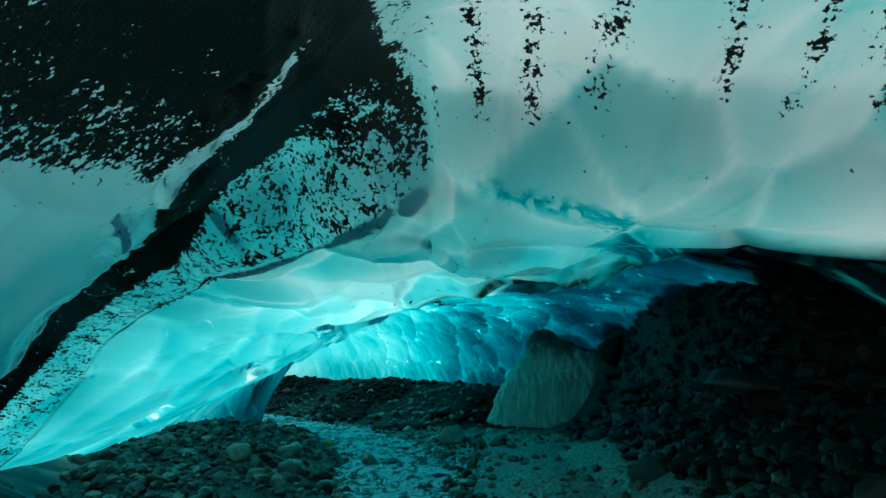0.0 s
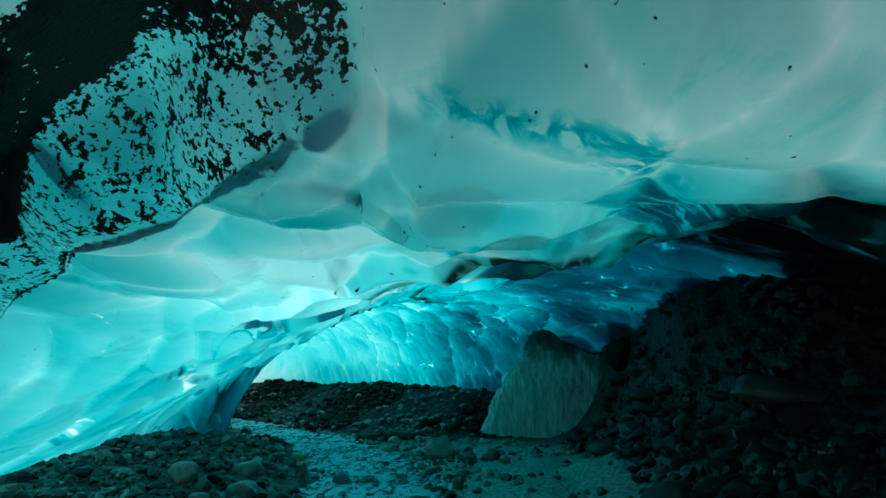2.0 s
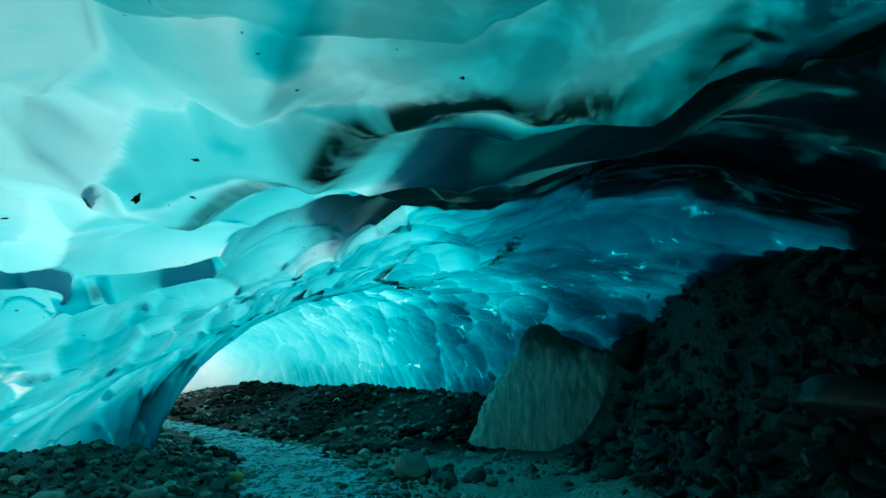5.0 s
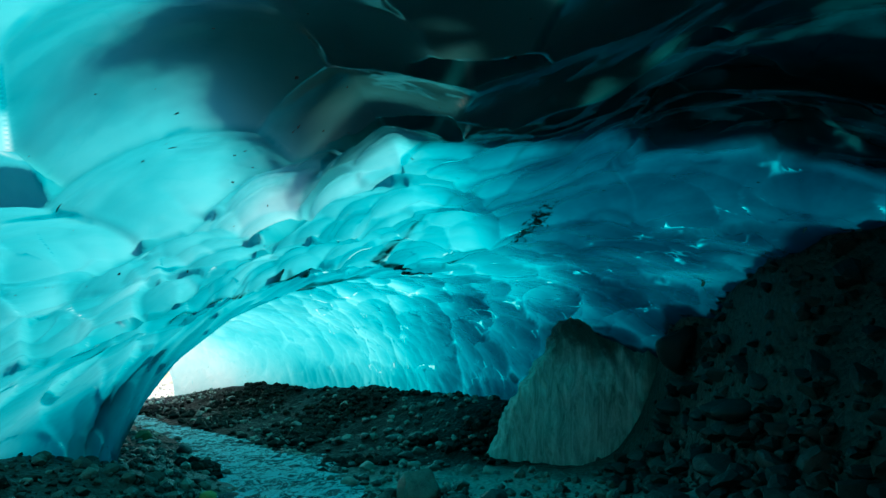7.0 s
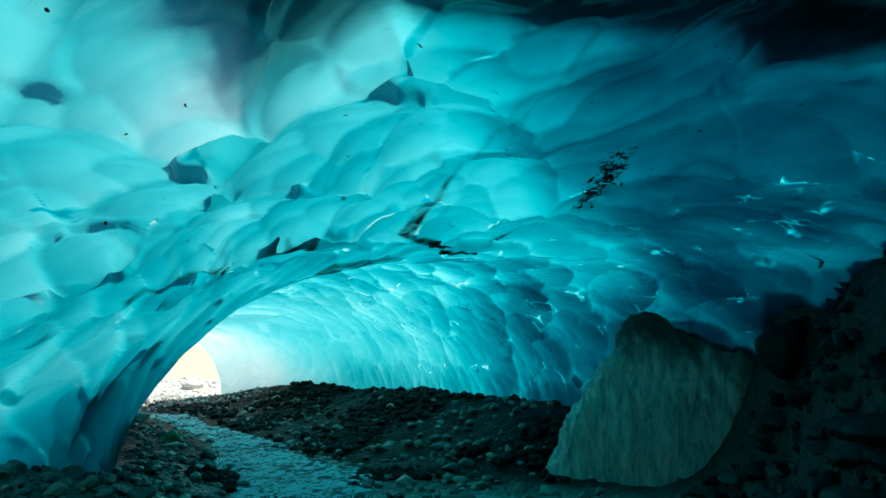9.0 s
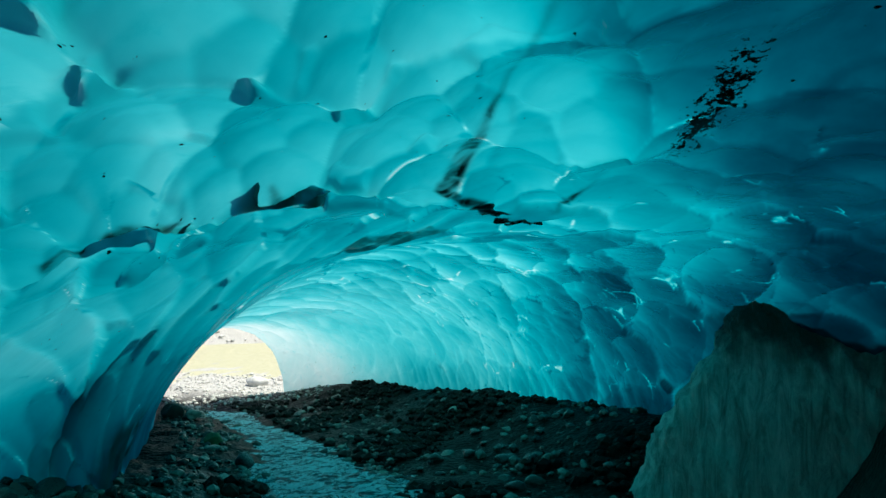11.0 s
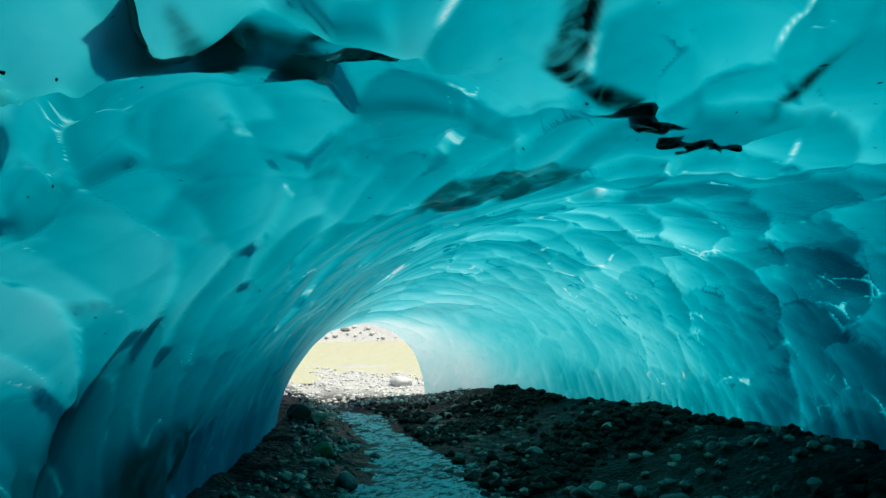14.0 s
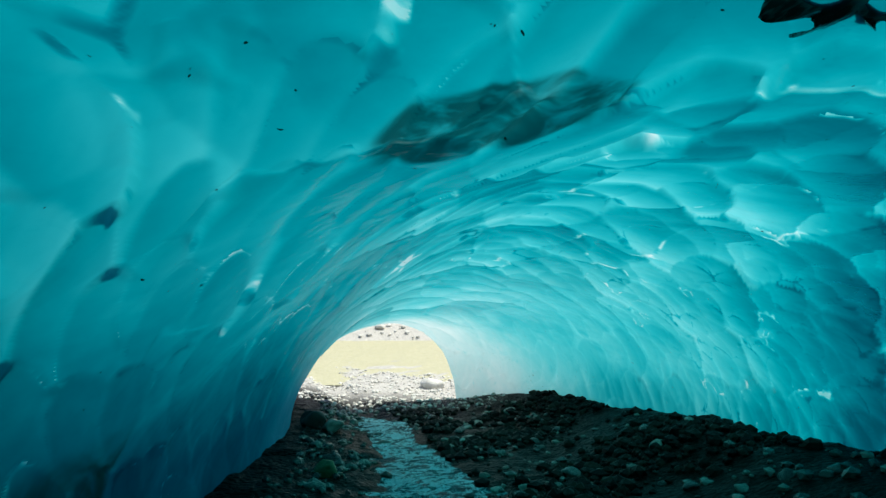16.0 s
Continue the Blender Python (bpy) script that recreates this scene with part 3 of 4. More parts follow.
def ice_marks(P, S, A, crest, ledge, top, rim, scale, wave, setback):
    """Where the ice carries dirt, where it is old and blue, where it is clear, and where light and shade are painted
    in.
    """
    X, Y, Z = P[..., 0], P[..., 1], P[..., 2]
    w = smooth_noise(X * 1.7, Y * 1.7 + Z, 70, 3)
    left = step(0.06, -0.06, X + 0.39 - 0.6 * (Y - wave - 0.08 * setback - 3.3) + 0.05 * w)
    side = step(-0.24, -0.36, X + 0.05 * w) * (Y > -1)
    q1 = Y - wave - 0.08 * setback + 0.76 * X - 0.2 * np.clip(-X - 1.4, 0, 2) + 0.1 * w
    brow = Y + 0.64 * X - 0.38 * np.clip(-X - 1.4, 0, 2) - wave - 0.08 * setback
    panel = left * step(3.15, 3.25, q1) * step(3.86, 3.80, brow)
    dirt = left * 0.55 * step(2.62, 2.74, q1) * step(3.32, 3.2, q1) + 0.32 * panel
    dirt = dirt + 0.2 * np.exp(-((X + 0.39 - 0.6 * (Y - 3.3)) / 0.03) ** 2) * step(3.1, 3.2, q1) * step(3.85, 3.76, brow)
    dirt = np.maximum(dirt, side * 0.55 * step(2.62, 2.74, q1) * step(3.32, 3.2, q1))
    high = step(1.3, 1.6, Z + 0.1 * w)
    dirt = dirt + high * side * (0.2 * step(2.75, 2.65, q1) * step(2.2, 2.3, q1) + 0.13 * step(2.3, 2.2, q1))
    dirt = dirt + side * 0.33 * step(1.8, 1.95, Z + 0.08 * w) * step(2.45, 2.3, q1 - 0.5 * (Z - 2.1))
    dirt = dirt + 0.12 * step(-0.75, -0.5, X) * step(0.0, -0.15, X) * step(3.75, 3.6, Y) * (Y > 1)
    for x0, lean in ((0.12, 0.1), (0.42, 0.06), (0.75, -0.05), (1.25, 0.2), (1.6, -0.1), (1.95, 0.25)):
        dirt = dirt + 0.22 * np.exp(-((X - x0 - lean * (Y - 3.2) + 0.12 * w) / 0.07) ** 2) * step(2.08, 2.3, Z + 0.08 * w) * step(4.2, 3.9, Y) * (Y > 1)
    dirt = dirt + 0.13 * step(2.0, 2.3, Z + 0.08 * w) * step(4.2, 3.9, Y)
    dirt = dirt + 0.47 * np.exp(-((X - 1.29 + 0.25 * (Y - 12.2)) / 0.17) ** 2 - ((Y - 12.1) / 0.7) ** 2)
    for x0, y0 in ((0.3, 13.3), (-0.2, 12.9), (0.1, 14.6)):
        dirt = dirt + 0.15 * lump(X, Y, x0, y0, 0.15, 0.4) * top
    clear = top * (0.7 * step(0.10, 0.03, ledge + 0.08 * w))
    clear = clear + top * (0.8 * step(0.3, 0.42, lump(X, Y, -1.02, 14.15, 0.52, 0.36, 15) + 0.12 * w))
    lip_x, lip_y = zip(*LIP)
    under = step(0.0, 0.05, Y - np.interp(X, lip_x, lip_y)) * step(5.9, 5.5, Y) * step(0.15, 0.3, X) * step(2.2, 1.9, X)
    clear = clear + top * under * (0.55 + 0.3 * w)
    jag = smooth_noise(X * 2.5, Y * 2.5, 165, 2)
    front = step(0.06, -0.02, Y - np.interp(X, HANGING_X, HANGING_Y))
    shard = step(0.085, 0.07, crest + 0.04 * jag) * front * step(0.02, 0.10, np.sin(5.2 * X + 3.1 * Y) + 0.5 * jag + 0.15) * step(1.0, 0.8, X)
    band = step(0.012, 0.0, np.abs(X - 0.2 + 0.45 * (Y - 11.8) + 0.03 * jag) - 0.07 * step(11.5, 12.6, Y)) * step(12.85, 12.7, Y)
    clear = clear + top * np.maximum(shard, band)
    clear = clear + 0.9 * step(0.35, 0.5, lump(X, Y, -3.7, 13.9, 0.8, 0.7) + 0.2 * jag) * step(-1.0, -1.3, Z)
    clear = np.clip(clear, 0, 1)
    # Guessed ice depth by place; it also puts shade and brightness into the colour.
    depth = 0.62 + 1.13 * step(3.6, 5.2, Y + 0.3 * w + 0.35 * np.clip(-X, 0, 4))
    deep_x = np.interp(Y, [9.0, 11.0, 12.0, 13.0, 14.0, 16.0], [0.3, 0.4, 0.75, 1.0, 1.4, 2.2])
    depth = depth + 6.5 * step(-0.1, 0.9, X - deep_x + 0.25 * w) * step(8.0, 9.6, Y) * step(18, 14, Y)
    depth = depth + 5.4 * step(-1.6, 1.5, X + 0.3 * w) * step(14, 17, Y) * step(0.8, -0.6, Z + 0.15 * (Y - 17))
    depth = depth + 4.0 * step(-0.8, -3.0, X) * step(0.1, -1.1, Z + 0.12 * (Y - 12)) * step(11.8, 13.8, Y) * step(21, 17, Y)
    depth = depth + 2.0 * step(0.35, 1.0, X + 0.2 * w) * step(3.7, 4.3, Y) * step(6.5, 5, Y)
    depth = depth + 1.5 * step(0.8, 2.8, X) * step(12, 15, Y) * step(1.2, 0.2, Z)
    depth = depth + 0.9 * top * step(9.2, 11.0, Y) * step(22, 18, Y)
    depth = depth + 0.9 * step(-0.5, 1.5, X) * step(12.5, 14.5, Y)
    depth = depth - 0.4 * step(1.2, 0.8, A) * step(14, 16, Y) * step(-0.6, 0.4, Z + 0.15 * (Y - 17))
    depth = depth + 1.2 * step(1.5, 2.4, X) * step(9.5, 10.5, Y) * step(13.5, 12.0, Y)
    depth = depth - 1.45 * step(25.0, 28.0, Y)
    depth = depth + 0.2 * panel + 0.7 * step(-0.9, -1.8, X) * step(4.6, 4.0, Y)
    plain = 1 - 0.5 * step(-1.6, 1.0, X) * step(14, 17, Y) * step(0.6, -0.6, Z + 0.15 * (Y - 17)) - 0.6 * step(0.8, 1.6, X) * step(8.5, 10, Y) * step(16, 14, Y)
    # Shading of every bowl and scale, painted in as ice depth.
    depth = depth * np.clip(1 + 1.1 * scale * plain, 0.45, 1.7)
    # rims of the bowls are painted brighter as highlights, some are clear and dark
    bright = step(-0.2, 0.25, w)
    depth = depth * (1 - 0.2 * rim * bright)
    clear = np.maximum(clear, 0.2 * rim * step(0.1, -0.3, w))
    wedge = np.minimum(np.minimum(X - 0.98, Y - 4.02 - 0.85 * (X - 1.0)), np.interp(X, lip_x, lip_y) - Y)
    ribbon = top * step(0.0, 0.1, wedge + 0.03 * w)
    streak = np.exp(-((Z - 1.88 + 0.27 * (X - 0.35) + 0.03 * w) / 0.03) ** 2) * step(0.12, 0.3, X) * step(1.3, 0.9, X) * (Y > 3) * (Y < 5)
    ribbon = np.maximum(ribbon, 0.45 * streak)
    lens = top * step(0.40, 0.5, lump(X, Y, 0.31, 4.27, 0.2, 0.3, -20) + 0.3 * smooth_noise(X * 5, Y * 5, 160, 3))
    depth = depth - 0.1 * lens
    glow_share = (1 - 0.22 * lens) * (1 + 0.06 * rim * bright)
    glow_share = glow_share * np.clip(1 - 0.22 * scale, 0.8, 1.15)
    # Dims the near vault: weaker daylight over it, put into the ice colour.
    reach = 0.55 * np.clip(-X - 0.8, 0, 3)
    glow_share = glow_share * (1 - 0.62 * step(6.5, 4.0, Y - reach + 0.3 * w))
    return dirt, depth, clear, glow_share, ribbon


P, S, A, N, crest, ledge, top, rim, scale, wave, edge, setback = ice_net(1560, 600)
dirt, depth, clear, glow_share, ribbon = ice_marks(P, S, A, crest, ledge, top, rim, scale, wave, setback)
me = grid_mesh("ice_cave", P, ICE, flip=True)
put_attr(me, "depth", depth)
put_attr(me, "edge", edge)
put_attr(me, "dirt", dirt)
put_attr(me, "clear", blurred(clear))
put_attr(me, "glow_share", glow_share)
put_attr(me, "ribbon", ribbon)
put_attr(me, "matte", 0.5 * step(17, 20, S) * step(1.0, 1.5, A))
me.attributes.new("broad", "FLOAT_VECTOR", "POINT").data.foreach_set("vector", N.reshape(-1).astype(np.float32))
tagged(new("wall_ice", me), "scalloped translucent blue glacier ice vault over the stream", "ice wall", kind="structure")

# unseen rubble layer added over the glacier to keep the daylight from parts of the vault
X, Y = P[..., 0], P[..., 1]
w = smooth_noise(X * 0.9, Y * 0.9, 80, 3) + 0.35 * smooth_noise(X * 4, Y * 4, 84, 3)
far_y = 9.2 + 0.95 * np.clip(X - 0.4, 0, 1.85)
cover = np.minimum(np.minimum(X + 0.15, Y + 0.9 * np.clip(X, 0, 1.6) - 6.8), far_y - Y)
ledge_y = np.interp(X, [0.2, 0.75, 1.15, 1.41, 1.8, 2.4], [6.3, 5.25, 5.35, 5.05, 4.7, 4.9])
cover = np.maximum(cover, np.minimum(np.minimum(X - 0.3, 1.6 * (Y - ledge_y - 0.05)), far_y - Y) + 0.1)
cover = np.maximum(cover, np.minimum(np.minimum((X - 1.42) * 0.8, Y - 3.7), far_y - Y))
cover = np.maximum(cover, np.minimum(np.minimum(-2.0 - X, 2.0 - Y), P[..., 2] - 1.75))
cover = cover + 0.25 * w
lift = 0.12 + 0.25 * step(0, 0.8, cover) + 0.08 * smooth_noise(X * 2, Y * 2, 90, 3)
near_rim = (cover[:-1, :-1] > -0.25) & (np.sin(A[:-1, :-1]) > -0.3) & (Y[:-1, :-1] > -3)
ri, rj = np.where(near_rim.any(1))[0], np.where(near_rim.any(0))[0]
cut = (slice(ri[0], ri[-1] + 2, 3), slice(rj[0], rj[-1] + 2, 3))
C = (P - N * lift[..., None])[cut]
keep = cover[cut][:-1, :-1] > -0.3
me = grid_mesh("rock_cover", C, COVER, keep)
put_attr(me, "cover", cover[cut])
tagged(new("rock_cover", me), "unseen rubble layer added above the vault to block daylight", "rubble", kind="structure")

# ---- ground ----
gx = np.concatenate([np.linspace(-900, -70, 16), np.linspace(-64, -30, 50), np.linspace(-29, -13, 60)[:-1], np.linspace(-13, 7, 250), np.linspace(7, 30, 20)[1:], np.linspace(40, 900, 20)])
gy = np.concatenate([np.linspace(-900, -12, 20), np.linspace(-10, 2, 30)[:-1], np.linspace(2, 32, 350), np.linspace(32, 90, 110)[1:], np.linspace(100, 2500, 30)])
GX, GY = np.meshgrid(gx, gy, indexing="ij")
GZ = ground_z(GX, GY)
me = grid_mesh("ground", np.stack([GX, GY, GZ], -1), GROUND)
tagged(new("ground", me), "wet gravel and silt floor of the ice cave, light and shade painted in", "gravel ground", kind="structure")

# stream
sy = np.linspace(3, 25.6, 700)
sw = np.linspace(-1, 1, 41)
line = stream_x(sy) + 0.25 * smooth_noise(sy * 0.6, sy * 0, 64, 2)
SX = line[:, None] + sw[None] * 1.6
SY = sy[:, None] + 0 * sw[None]
level = floor_z(stream_x(sy), sy)
SZ = level[:, None] + 0.10 + 0.035 * smooth_noise(SX * 5, SY * 5, 66, 3)
tagged(new("water", grid_mesh("water", np.stack([SX, SY, SZ], -1), WATER, flip=True)), "shallow rippling meltwater stream between stones", "stream", kind="structure")

# ---- the silt block ----
def silt_block():
    """A bluff of packed silt: sloping front with slanting furrows, a ragged brow and a brown flank."""
    bm = bmesh.new()
    bmesh.ops.create_cube(bm, size=1)
    bmesh.ops.subdivide_edges(bm, edges=bm.edges[:], cuts=70, use_grid_fill=True)
    for v in bm.verts:
        x, y, z = v.co
        k = 1.0 - (0.46 if x < 0 else 0.3) * (z + 0.5)
        bow = 1 - 0.35 * abs(2 * y) ** 3 * 0.5 - 0.12 * abs(2 * x) ** 4
        co = Vector((x * 5.3 * k * (1 - 0.1 * abs(2 * y) ** 3) + 0.15 * (z + 0.5), y * 2.7 * k * bow, z * 2.5))
        co += Vector((1, 0.8, 0.4)) * 0.22 * noise.noise(co * 0.9)
        slant = co.x + 0.55 * co.z
        out = Vector((x, y, 0.15)).normalized()
        furrow = noise.noise(Vector((slant * 6.5, co.y * 2.0, co.z * 0.7))) + 0.6 * noise.noise(Vector((slant * 15, co.y * 5, co.z * 1.6)))
        co += out * 0.08 * furrow + out * 0.02 * noise.noise(co * 16)
        if z > 0.45 and abs(x) < 0.5:
            co.z += 0.26 * max(0.0, co.x + 0.9) + 0.10 * noise.noise(co * 3.0) + 0.05 * noise.noise(co * 8.0)
        v.co = co
    me = bpy.data.meshes.new("silt_block")
    bm.to_mesh(me)
    bm.free()
    me.materials.append(silt_material())
    me.polygons.foreach_set("use_smooth", np.ones(len(me.polygons), bool))
    ob = tagged(new("silt_block", me), "large grey-green furrowed block of packed silt beside the stream", "silt block")
    ob.matrix_world = pose(3.4, 16.6, -1.46, 0, 0, -12)
    return ob


def silt_material():
    k = Nodes("packed_silt")
    pos = k.n("TexCoord").outputs["Object"]
    rot = k.n("Mapping", {0: pos, 2: (0.0, radians(-28), 0.0), 3: (7.0, 3.0, 1.1)}).outputs[0]
    streak, grain = k.noise(1.2, 7, 0.72, rot, 0.8), k.noise(30, 4, 0.65, pos)
    xyz = k.n("SeparateXYZ", {0: pos}).outputs
    col = k.mix(k.ramp(streak, 0.35, 0.65), (0.15, 0.165, 0.13), (0.52, 0.55, 0.47))
    brown = k.ramp(k.math("ADD", xyz[0], k.math("MULTIPLY", k.noise(1.5, 3, 0.6, pos), 1.2)), 0.45, 1.0)
    col = k.mix(brown, col, k.mix(streak, (0.03, 0.026, 0.015), (0.10, 0.085, 0.05)))
    moss = k.ramp(k.math("ADD", xyz[2], k.math("MULTIPLY", k.noise(2.5, 4, 0.6, pos), 1.1)), 1.05, 1.5)
    col = k.mix(moss, col, (0.035, 0.034, 0.022))
    h = k.math("ADD", streak, k.math("MULTIPLY", grain, 0.35))
    return k.out(k.n("BsdfPrincipled", {"Base Color": col, "Roughness": k.ramp(grain, 0.3, 0.7, 0.4, 0.75), "Normal": k.bump(h, 0.9, 0.08)}).outputs[0])


silt_block()

# ---- clear ice fins that hang from the vault ----
ROOF = P[(P[..., 1] > 10.5) & (P[..., 1] < 14.5) & (np.abs(P[..., 0]) < 2.2) & (top > 0.9)]


def vault_z(x, y):
    """Height of the vault over a place."""
    d = np.hypot(ROOF[:, 0] - x, ROOF[:, 1] - y)
    near = np.exp(-(np.minimum(d, d.min() + 0.5) / 0.05) ** 2)
    return float(np.sum(near * ROOF[:, 2]) / np.sum(near))


def ice_fin(a, b, drop, thick, arcs, label):
    """A hanging blade of clear ice from a to b: its lower edge runs in arcs that meet in points."""
    bm = bmesh.new()
    n, m = 20 * arcs, 9
    a, b = Vector((*a, 0)), Vector((*b, 0))
    along = (b - a).normalized()
    side = Vector((along.y, -along.x, 0))
    rows = []
    for i in range(n + 1):
        u = i / n
        f = (u * arcs) % 1.0 if i < n else 1.0
        cusp = 0.35 + 0.65 * abs(2 * f - 1) ** 1.6
        taper = min(1.0, 3.5 * u, 3.5 * (1 - u)) ** 0.7
        p = a + (b - a) * u + side * 0.05 * math.sin(7 * u + a.y * 9)
        z = vault_z(p.x, p.y)
        low = z - drop * cusp * taper
        top_z = z + 0.012
        row = []
        for face in (1, -1):
            for j in range(m):
                v = j / (m - 1) if face == 1 else 1 - j / (m - 1)
                half = thick * (0.03 + 0.97 * (1 - v) ** 1.4)
                lean_s = -0.10 * v * v
                wob = 0.02 * noise.noise(Vector((u * 9, v * 4, a.y * 3 + face)))
                row.append(bm.verts.new(p + side * (face * half + lean_s + wob) + Vector((0, 0, top_z + (low - top_z) * v))))
        rows.append(row)
    for r, q in zip(rows[:-1], rows[1:]):
        for j in range(len(r)):
            k = (j + 1) % len(r)
            bm.faces.new((r[j], r[k], q[k], q[j]))
    bm.faces.new(rows[0])
    bm.faces.new(rows[-1][::-1])
    bmesh.ops.recalc_face_normals(bm, faces=bm.faces[:])
    me = bpy.data.meshes.new("ice_fin")
    tips = [j / (m - 1) if j < m else 1 - (j - m) / (m - 1) for _ in rows for j in range(2 * m)]
    bm.verts.index_update()
    bm.to_mesh(me)
    bm.free()
    put_attr(me, "tip", np.array(tips))
    me.materials.append(DARK_ICE)
    me.polygons.foreach_set("use_smooth", np.ones(len(me.polygons), bool))
    return tagged(new("ice_fin", me), label, "ice fin", "fins hanging from the vault")


FIN = "dark glossy clear ice fin hanging from the blue vault"
ice_fin((-1.4, 11.03), (-1.2, 11.34), 0.02, 0.02, 1, FIN)
ice_fin((-0.95, 11.45), (-0.92, 11.85), 0.03, 0.02, 1, FIN)
ice_fin((-0.90, 11.95), (-0.64, 12.28), 0.03, 0.02, 1, FIN)
ice_fin((-0.16, 13.22), (0.03, 13.62), 0.035, 0.03, 1, FIN)
ice_fin((0.04, 13.66), (0.10, 13.9), 0.05, 0.025, 1, FIN)
ice_fin((0.12, 13.88), (0.22, 13.84), 0.04, 0.02, 1, FIN)

# ---- stones ----
def stone_bmesh(seed, sub, flat=0.65, cuts=6, deep=0.0):
    """A worn stone about 1 m across: a ball cut by a few planes."""
    rng = random.Random(seed)
    bm = bmesh.new()
    bmesh.ops.create_icosphere(bm, subdivisions=sub, radius=0.5)
    planes = [(Vector((rng.gauss(0, 1), rng.gauss(0, 1), rng.gauss(0, 1))).normalized(), rng.uniform(0.24, 0.42) - deep) for _ in range(cuts)]
    sx, sy_, sz = rng.uniform(0.85, 1.25), rng.uniform(0.7, 1.0), rng.uniform(flat * 0.8, flat * 1.2)
    for v in bm.verts:
        for n, d in planes:
            over = v.co.dot(n) - d
            if over > 0:
                v.co -= n * over * 0.85
        v.co *= 1 + 0.16 * noise.noise(v.co * 2.6 + Vector((seed * 3.1, 0, 0)))
        v.co = Vector((v.co.x * sx, v.co.y * sy_, v.co.z * sz))
    return bm


def stone_mesh(name, seed, sub, mat, flat=0.65):
    bm = stone_bmesh(seed, sub, flat)
    me = bpy.data.meshes.new(name)
    bm.to_mesh(me)
    bm.free()
    me.materials.append(mat)
    me.polygons.foreach_set("use_smooth", np.ones(len(me.polygons), bool))
    return me


def in_cave(x, y):
    """How well stones lie here: 0 in the block and out of the cave, more on the banks than in the stream."""
    off = abs(x - float(stream_x(y)))
    k = 0.35 + 0.65 * float(step(0.6, 1.3, off))
    patch = float(smooth_noise(np.array([x * 0.7]), np.array([y * 0.7]), 120, 2)[0])
    return k * (0.55 + 0.9 * patch)


COBBLES = [stone_mesh("cobble", 10 + i, 3, ROCK) for i in range(14)]
rng = random.Random(4)


def lay_stone(name, me, x, y, size, label, category, group="", sink=0.3, turn=None):
    z = float(ground_z(np.array([x]), np.array([y]))[0])
    ob = tagged(new(name, me), label, category, group)
    ob.matrix_world = pose(x, y, z + size * (0.32 - sink), rng.uniform(-12, 12), rng.uniform(-12, 12), rng.uniform(0, 360) if turn is None else turn) @ Matrix.Scale(size, 4)
    return ob


def bed_spot(a, b):
    """A place on the cave's bed, between two distances along it."""
    y = rng.uniform(a, b)
    mid_x = float(np.interp(y, [4, 13, 16, 19, 22, 26, 32], [-0.5, -0.9, -1.4, -2.6, -4.6, -8.5, -15]))
    return mid_x + rng.uniform(-1, 1) * float(np.interp(y, [4, 12, 16, 22, 26], [4.5, 3.4, 3.2, 3.6, 2.6])), y


count = 0
while count < 260:
    x, y = bed_spot(6.5, 27)
    if rng.random() > in_cave(x, y) + 0.15 or (-0.2 < x < 2.2 and y < 14.5 and rng.random() < 0.7) or (1.0 < x < 4.5 and 15 < y < 18):
        continue
    size = 0.10 + 0.22 * rng.random() ** 3
    lay_stone("cobble", COBBLES[rng.randrange(14)], x, y, size, "rounded grey-green wet cobble on the cave floor", "cobble", "cobbles of the stream bed")
    count += 1

# larger boulders that stand out by the stream
for x, y, size, seed in ((0.15, 12.95, 0.52, 51), (-1.1, 11.0, 0.4, 52), (0.62, 12.6, 0.26, 53), (0.95, 12.75, 0.34, 54), (-2.7, 9.6, 0.40, 55), (-2.2, 10.4, 0.36, 56), (-1.9, 9.2, 0.44, 57), (-4.1, 17.2, 0.35, 58), (-0.8, 14.2, 0.22, 59)):
    lay_stone("boulder", stone_mesh("boulder", seed, 4, ROCK, 0.75), x, y, size, "dark angular boulder standing at the stream's edge", "boulder", sink=0.12)
lay_stone("stone", stone_mesh("stone", 60, 3, YELLOW, 0.8), -2.05, 12.75, 0.24, "small ochre-yellow stone among grey cobbles", "stone", sink=0.1)

lay_stone("stone", stone_mesh("stone", 74, 4, MOSSY, 0.7), -5.52, 18.85, 0.34, "pale yellow-green stone beside the stream", "stone", sink=0.1)
lay_stone("boulder", stone_mesh("boulder", 71, 4, PALE, 0.75), -11.65, 32.1, 0.62, "pale dry boulder on the sunlit gravel outside", "boulder", sink=0.1)
lay_stone("boulder", stone_mesh("boulder", 72, 4, DARK, 0.7), -8.65, 22.4, 0.5, "dark wet boulder at the cave mouth", "boulder", sink=0.1)
lay_stone("boulder", stone_mesh("boulder", 73, 4, ROCK, 0.7), -8.1, 22.3, 0.4, "grey-green boulder at the cave mouth", "boulder", sink=0.1)

lay_stone("boulder", stone_mesh("boulder", 75, 4, BROWN, 0.9), 3.42, 14.5, 0.62, "brown boulder standing in the bank beside the silt block", "boulder", sink=0.0)

# slabs in the dark rubble bank
lay_stone("slab", stone_mesh("slab", 61, 4, SLATE, 0.35), 3.6, 8.9, 0.95, "long grey slab half buried in the rubble bank", "rock slab", sink=0.1, turn=-15)
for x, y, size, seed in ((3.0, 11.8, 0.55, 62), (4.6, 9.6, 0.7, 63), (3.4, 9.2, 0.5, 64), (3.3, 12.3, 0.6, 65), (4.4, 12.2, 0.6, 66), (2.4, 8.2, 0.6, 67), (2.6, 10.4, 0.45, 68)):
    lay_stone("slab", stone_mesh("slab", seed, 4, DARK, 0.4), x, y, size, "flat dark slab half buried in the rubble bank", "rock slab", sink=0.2)


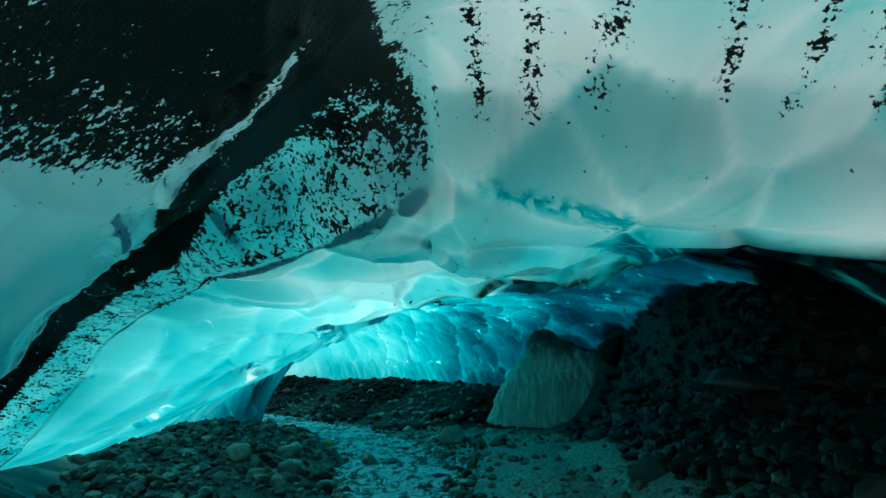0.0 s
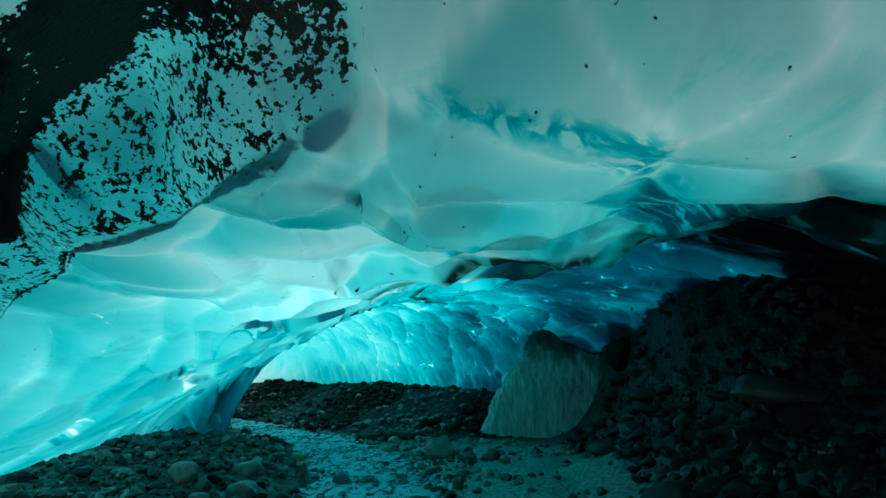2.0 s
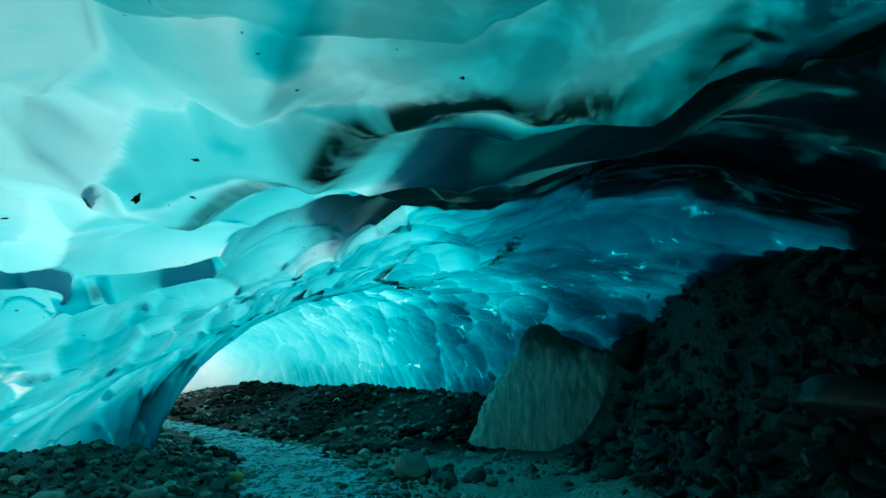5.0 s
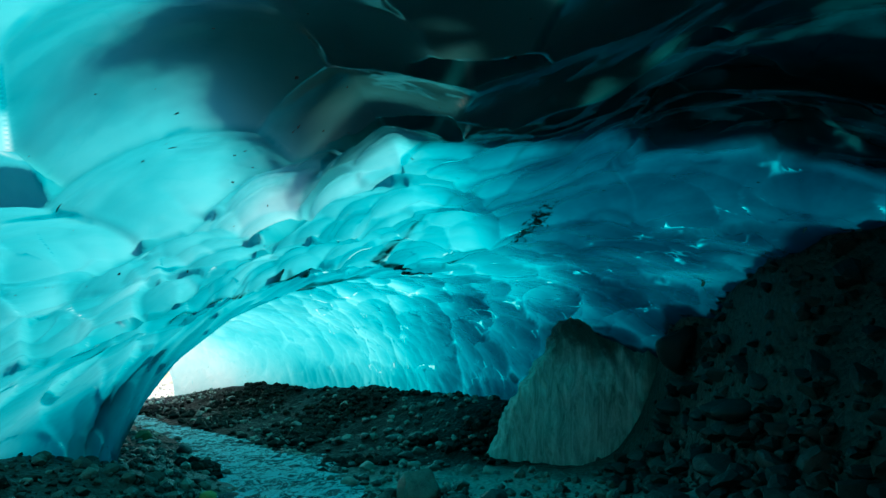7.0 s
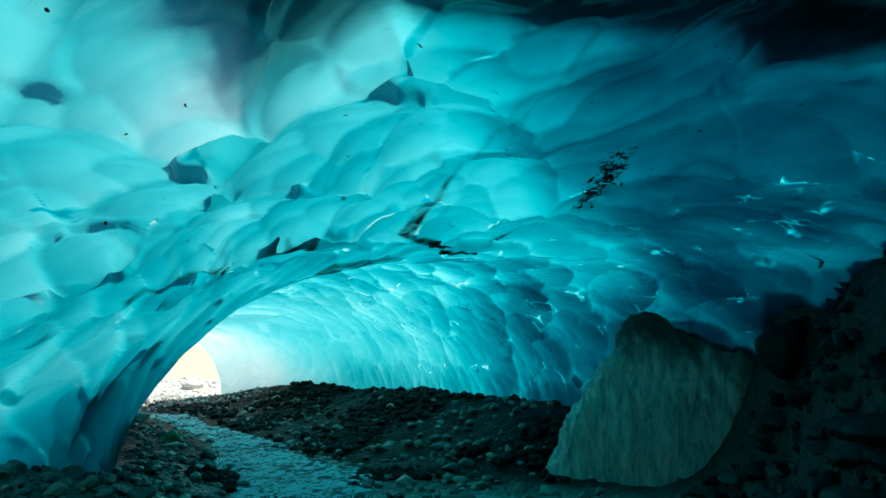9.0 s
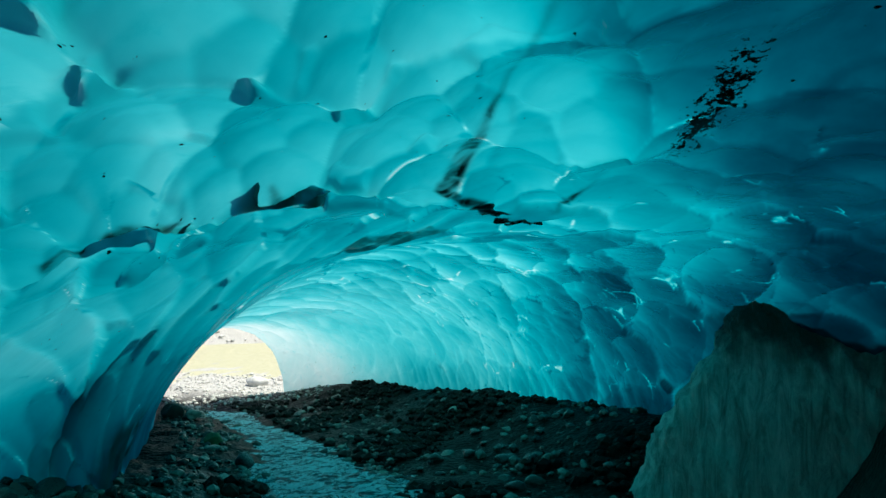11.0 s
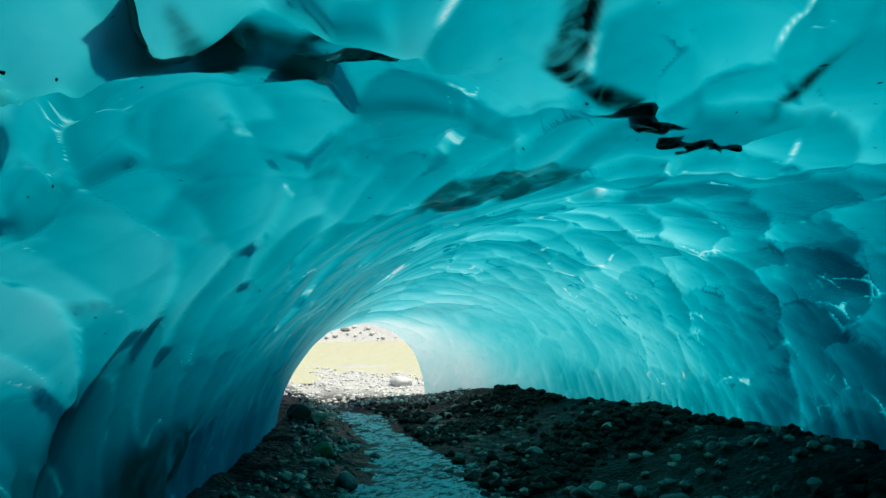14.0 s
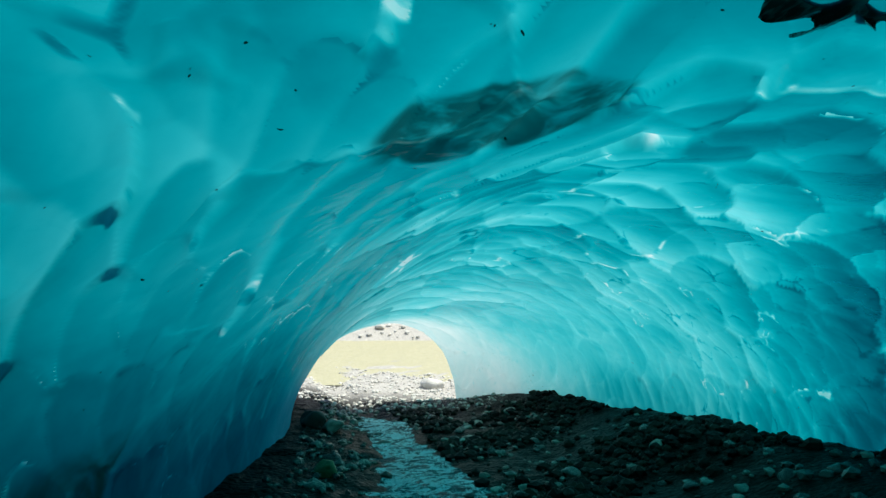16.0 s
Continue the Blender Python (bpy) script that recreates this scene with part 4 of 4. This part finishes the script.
def scatter(name, number, spot, sizes, mat, label, category, seed, sub=1, angular=False):
    """Many small stones as one mesh."""
    rs = np.random.RandomState(seed)
    protos = []
    for i in range(10):
        bm = stone_bmesh(200 + seed + i, sub, 0.7, 10 if angular else 4, 0.06 if angular else 0.0)
        bm.verts.ensure_lookup_table()
        protos.append((np.array([v.co[:] for v in bm.verts]), np.array([[v.index for v in f.verts] for f in bm.faces])))
        bm.free()
    xs, ys = spot(rs, number)
    zs = ground_z(xs, ys)
    sz = sizes[0] + (sizes[1] - sizes[0]) * rs.rand(len(xs)) ** 5
    V, F, base = [], [], 0
    for i in range(len(xs)):
        v, f = protos[i % 10]
        t = rs.rand() * 6.283
        c, s_ = math.cos(t), math.sin(t)
        w = v * sz[i]
        V.append(np.stack([w[:, 0] * c - w[:, 1] * s_ + xs[i], w[:, 0] * s_ + w[:, 1] * c + ys[i], w[:, 2] + zs[i] + 0.12 * sz[i]], -1))
        F.append(f + base)
        base += len(v)
    V, F = np.concatenate(V), np.concatenate(F)
    me = bpy.data.meshes.new(name)
    me.vertices.add(len(V))
    me.vertices.foreach_set("co", V.reshape(-1).astype(np.float32))
    me.loops.add(F.size)
    me.loops.foreach_set("vertex_index", F.reshape(-1).astype(np.int32))
    me.polygons.add(len(F))
    me.polygons.foreach_set("loop_start", np.arange(0, F.size, 3, dtype=np.int32))
    me.materials.append(mat)
    me.update(calc_edges=True)
    me.polygons.foreach_set("use_smooth", np.full(len(F), sub > 1 and not angular))
    return tagged(new(name, me), label, category, kind="stuff")


def spots_bed(rs, n):
    y = 5 + 23 * rs.rand(n)
    x = np.interp(y, [4, 13, 16, 19, 22, 26, 32], [-0.5, -0.9, -1.0, -2.4, -4.6, -8.5, -15]) + (2 * rs.rand(n) - 1) * np.interp(y, [4, 12, 16, 22, 26], [4.8, 3.8, 3.6, 4.0, 2.8])
    k = (0.2 + 0.8 * step(0.5, 1.2, np.abs(x - stream_x(y)))) * (0.6 + 1.3 * smooth_noise(x * 0.9, y * 0.9, 120, 3)) * (1 - 0.5 * step(-0.3, 0.4, x) * step(15, 14, y)) * (1 - 0.75 * step(0.9, 1.6, x - stream_x(y)) * step(14.5, 15.5, y))
    ok = rs.rand(n) < k
    return x[ok], y[ok]


def spots_left(rs, n):
    y = 5.5 + 8 * rs.rand(n)
    return -5.5 + (5.0 + 0.1 * y) * rs.rand(n), y


def spots_far(rs, n):
    y = 14.5 + 12.5 * rs.rand(n)
    wall = np.interp(y, [14, 18, 20.5, 22.2, 24.8, 28], [1.5, 2.2, 0.6, -1.1, -2.7, -6.4])
    x = wall - 5.0 * rs.rand(n) ** 1.1
    ok = (rs.rand(n) < 0.3 + 2.0 * smooth_noise(x * 0.8, y * 0.8, 140, 2)) & (np.abs(x - stream_x(y)) > 0.7)
    return x[ok], y[ok]


def spots_bank(rs, n):
    y = 5 + 10 * rs.rand(n)
    x = 2.4 + 0.5 * rs.rand(n) + 3.8 * rs.rand(n)
    return x, y


def spots_slope(rs, n):
    along, side = 47.5 + 9 * rs.rand(n), 1 + 30 * (rs.rand(n) - 0.5)
    return -0.443 * along + 0.896 * side, 0.896 * along + 0.443 * side


def spots_out(rs, n):
    x, y = -24 + 17 * rs.rand(n), 27 + 7.5 * rs.rand(n)
    return x, y


scatter("pebbles", 22000, spots_bed, (0.02, 0.22), ROCK, "wet grey-green pebbles and gravel of the stream bed", "pebbles", 1)
scatter("pebbles", 3600, spots_left, (0.035, 0.28), BROWN, "grey-green cobbles of the gravel bank under the ice", "pebbles", 5, 2, True)
scatter("pebbles", 17000, spots_far, (0.03, 0.30), SHADED, "wet stones heaped below the far ice wall, shade painted into their colour", "pebbles", 7)
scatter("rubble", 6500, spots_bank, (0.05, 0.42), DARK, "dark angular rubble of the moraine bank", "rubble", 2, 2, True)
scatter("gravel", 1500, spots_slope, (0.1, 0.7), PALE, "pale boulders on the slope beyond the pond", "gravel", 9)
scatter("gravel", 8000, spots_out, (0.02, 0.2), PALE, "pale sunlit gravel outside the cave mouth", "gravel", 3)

# ---- wood in the ice, and what lies outside the mouth ----
bm = bmesh.new()
rings = []
for i in range(9):
    f = i / 8
    c = Vector((0.03 * math.sin(5 * f), 0.02 * math.cos(4 * f), 0.42 * f - 0.21))
    rings.append([bm.verts.new(c + Vector((math.cos(a) * 0.022, math.sin(a) * 0.018, 0)) * (0.6 + 0.6 * math.sin(3.0 * f + 0.3))) for a in (j * math.tau / 8 for j in range(8))])
for p, q in zip(rings[:-1], rings[1:]):
    for j in range(8):
        bm.faces.new((p[j], p[(j + 1) % 8], q[(j + 1) % 8], q[j]))
bm.faces.new(rings[0][::-1])
bm.faces.new(rings[-1])
me = bpy.data.meshes.new("stick")
bm.to_mesh(me)
bm.free()
me.materials.append(WOOD)
stick = tagged(new("stick", me), "pale bare stick frozen upright in the blue ice", "stick")
stick.matrix_world = pose(3.36, 13.5, 0.62, 6, -4, 0)
splinter = tagged(new("stick", me), "short pale stick frozen slantwise in the blue ice", "stick")
splinter.matrix_world = pose(3.78, 11.85, 1.06, 0, 24, 40) @ Matrix.Scale(0.45, 4)

n = 64
ring = []
for i in range(n):
    a = i * math.tau / n
    side, along = 24 * math.cos(a) * (1 + 0.04 * math.sin(3 * a)), 6.3 * math.copysign(abs(math.sin(a)) ** 0.5, math.sin(a)) + 0.3 * math.sin(5 * a)
    ring.append((-17.4 + 0.896 * side - 0.443 * along, 37.4 + 0.443 * side + 0.896 * along, -4.44))
me = mesh_from("pond", ring, [tuple(range(n))], SILT, False)
tagged(new("water_pond", me), "pale silty meltwater pond outside in the sun", "pond", kind="structure")
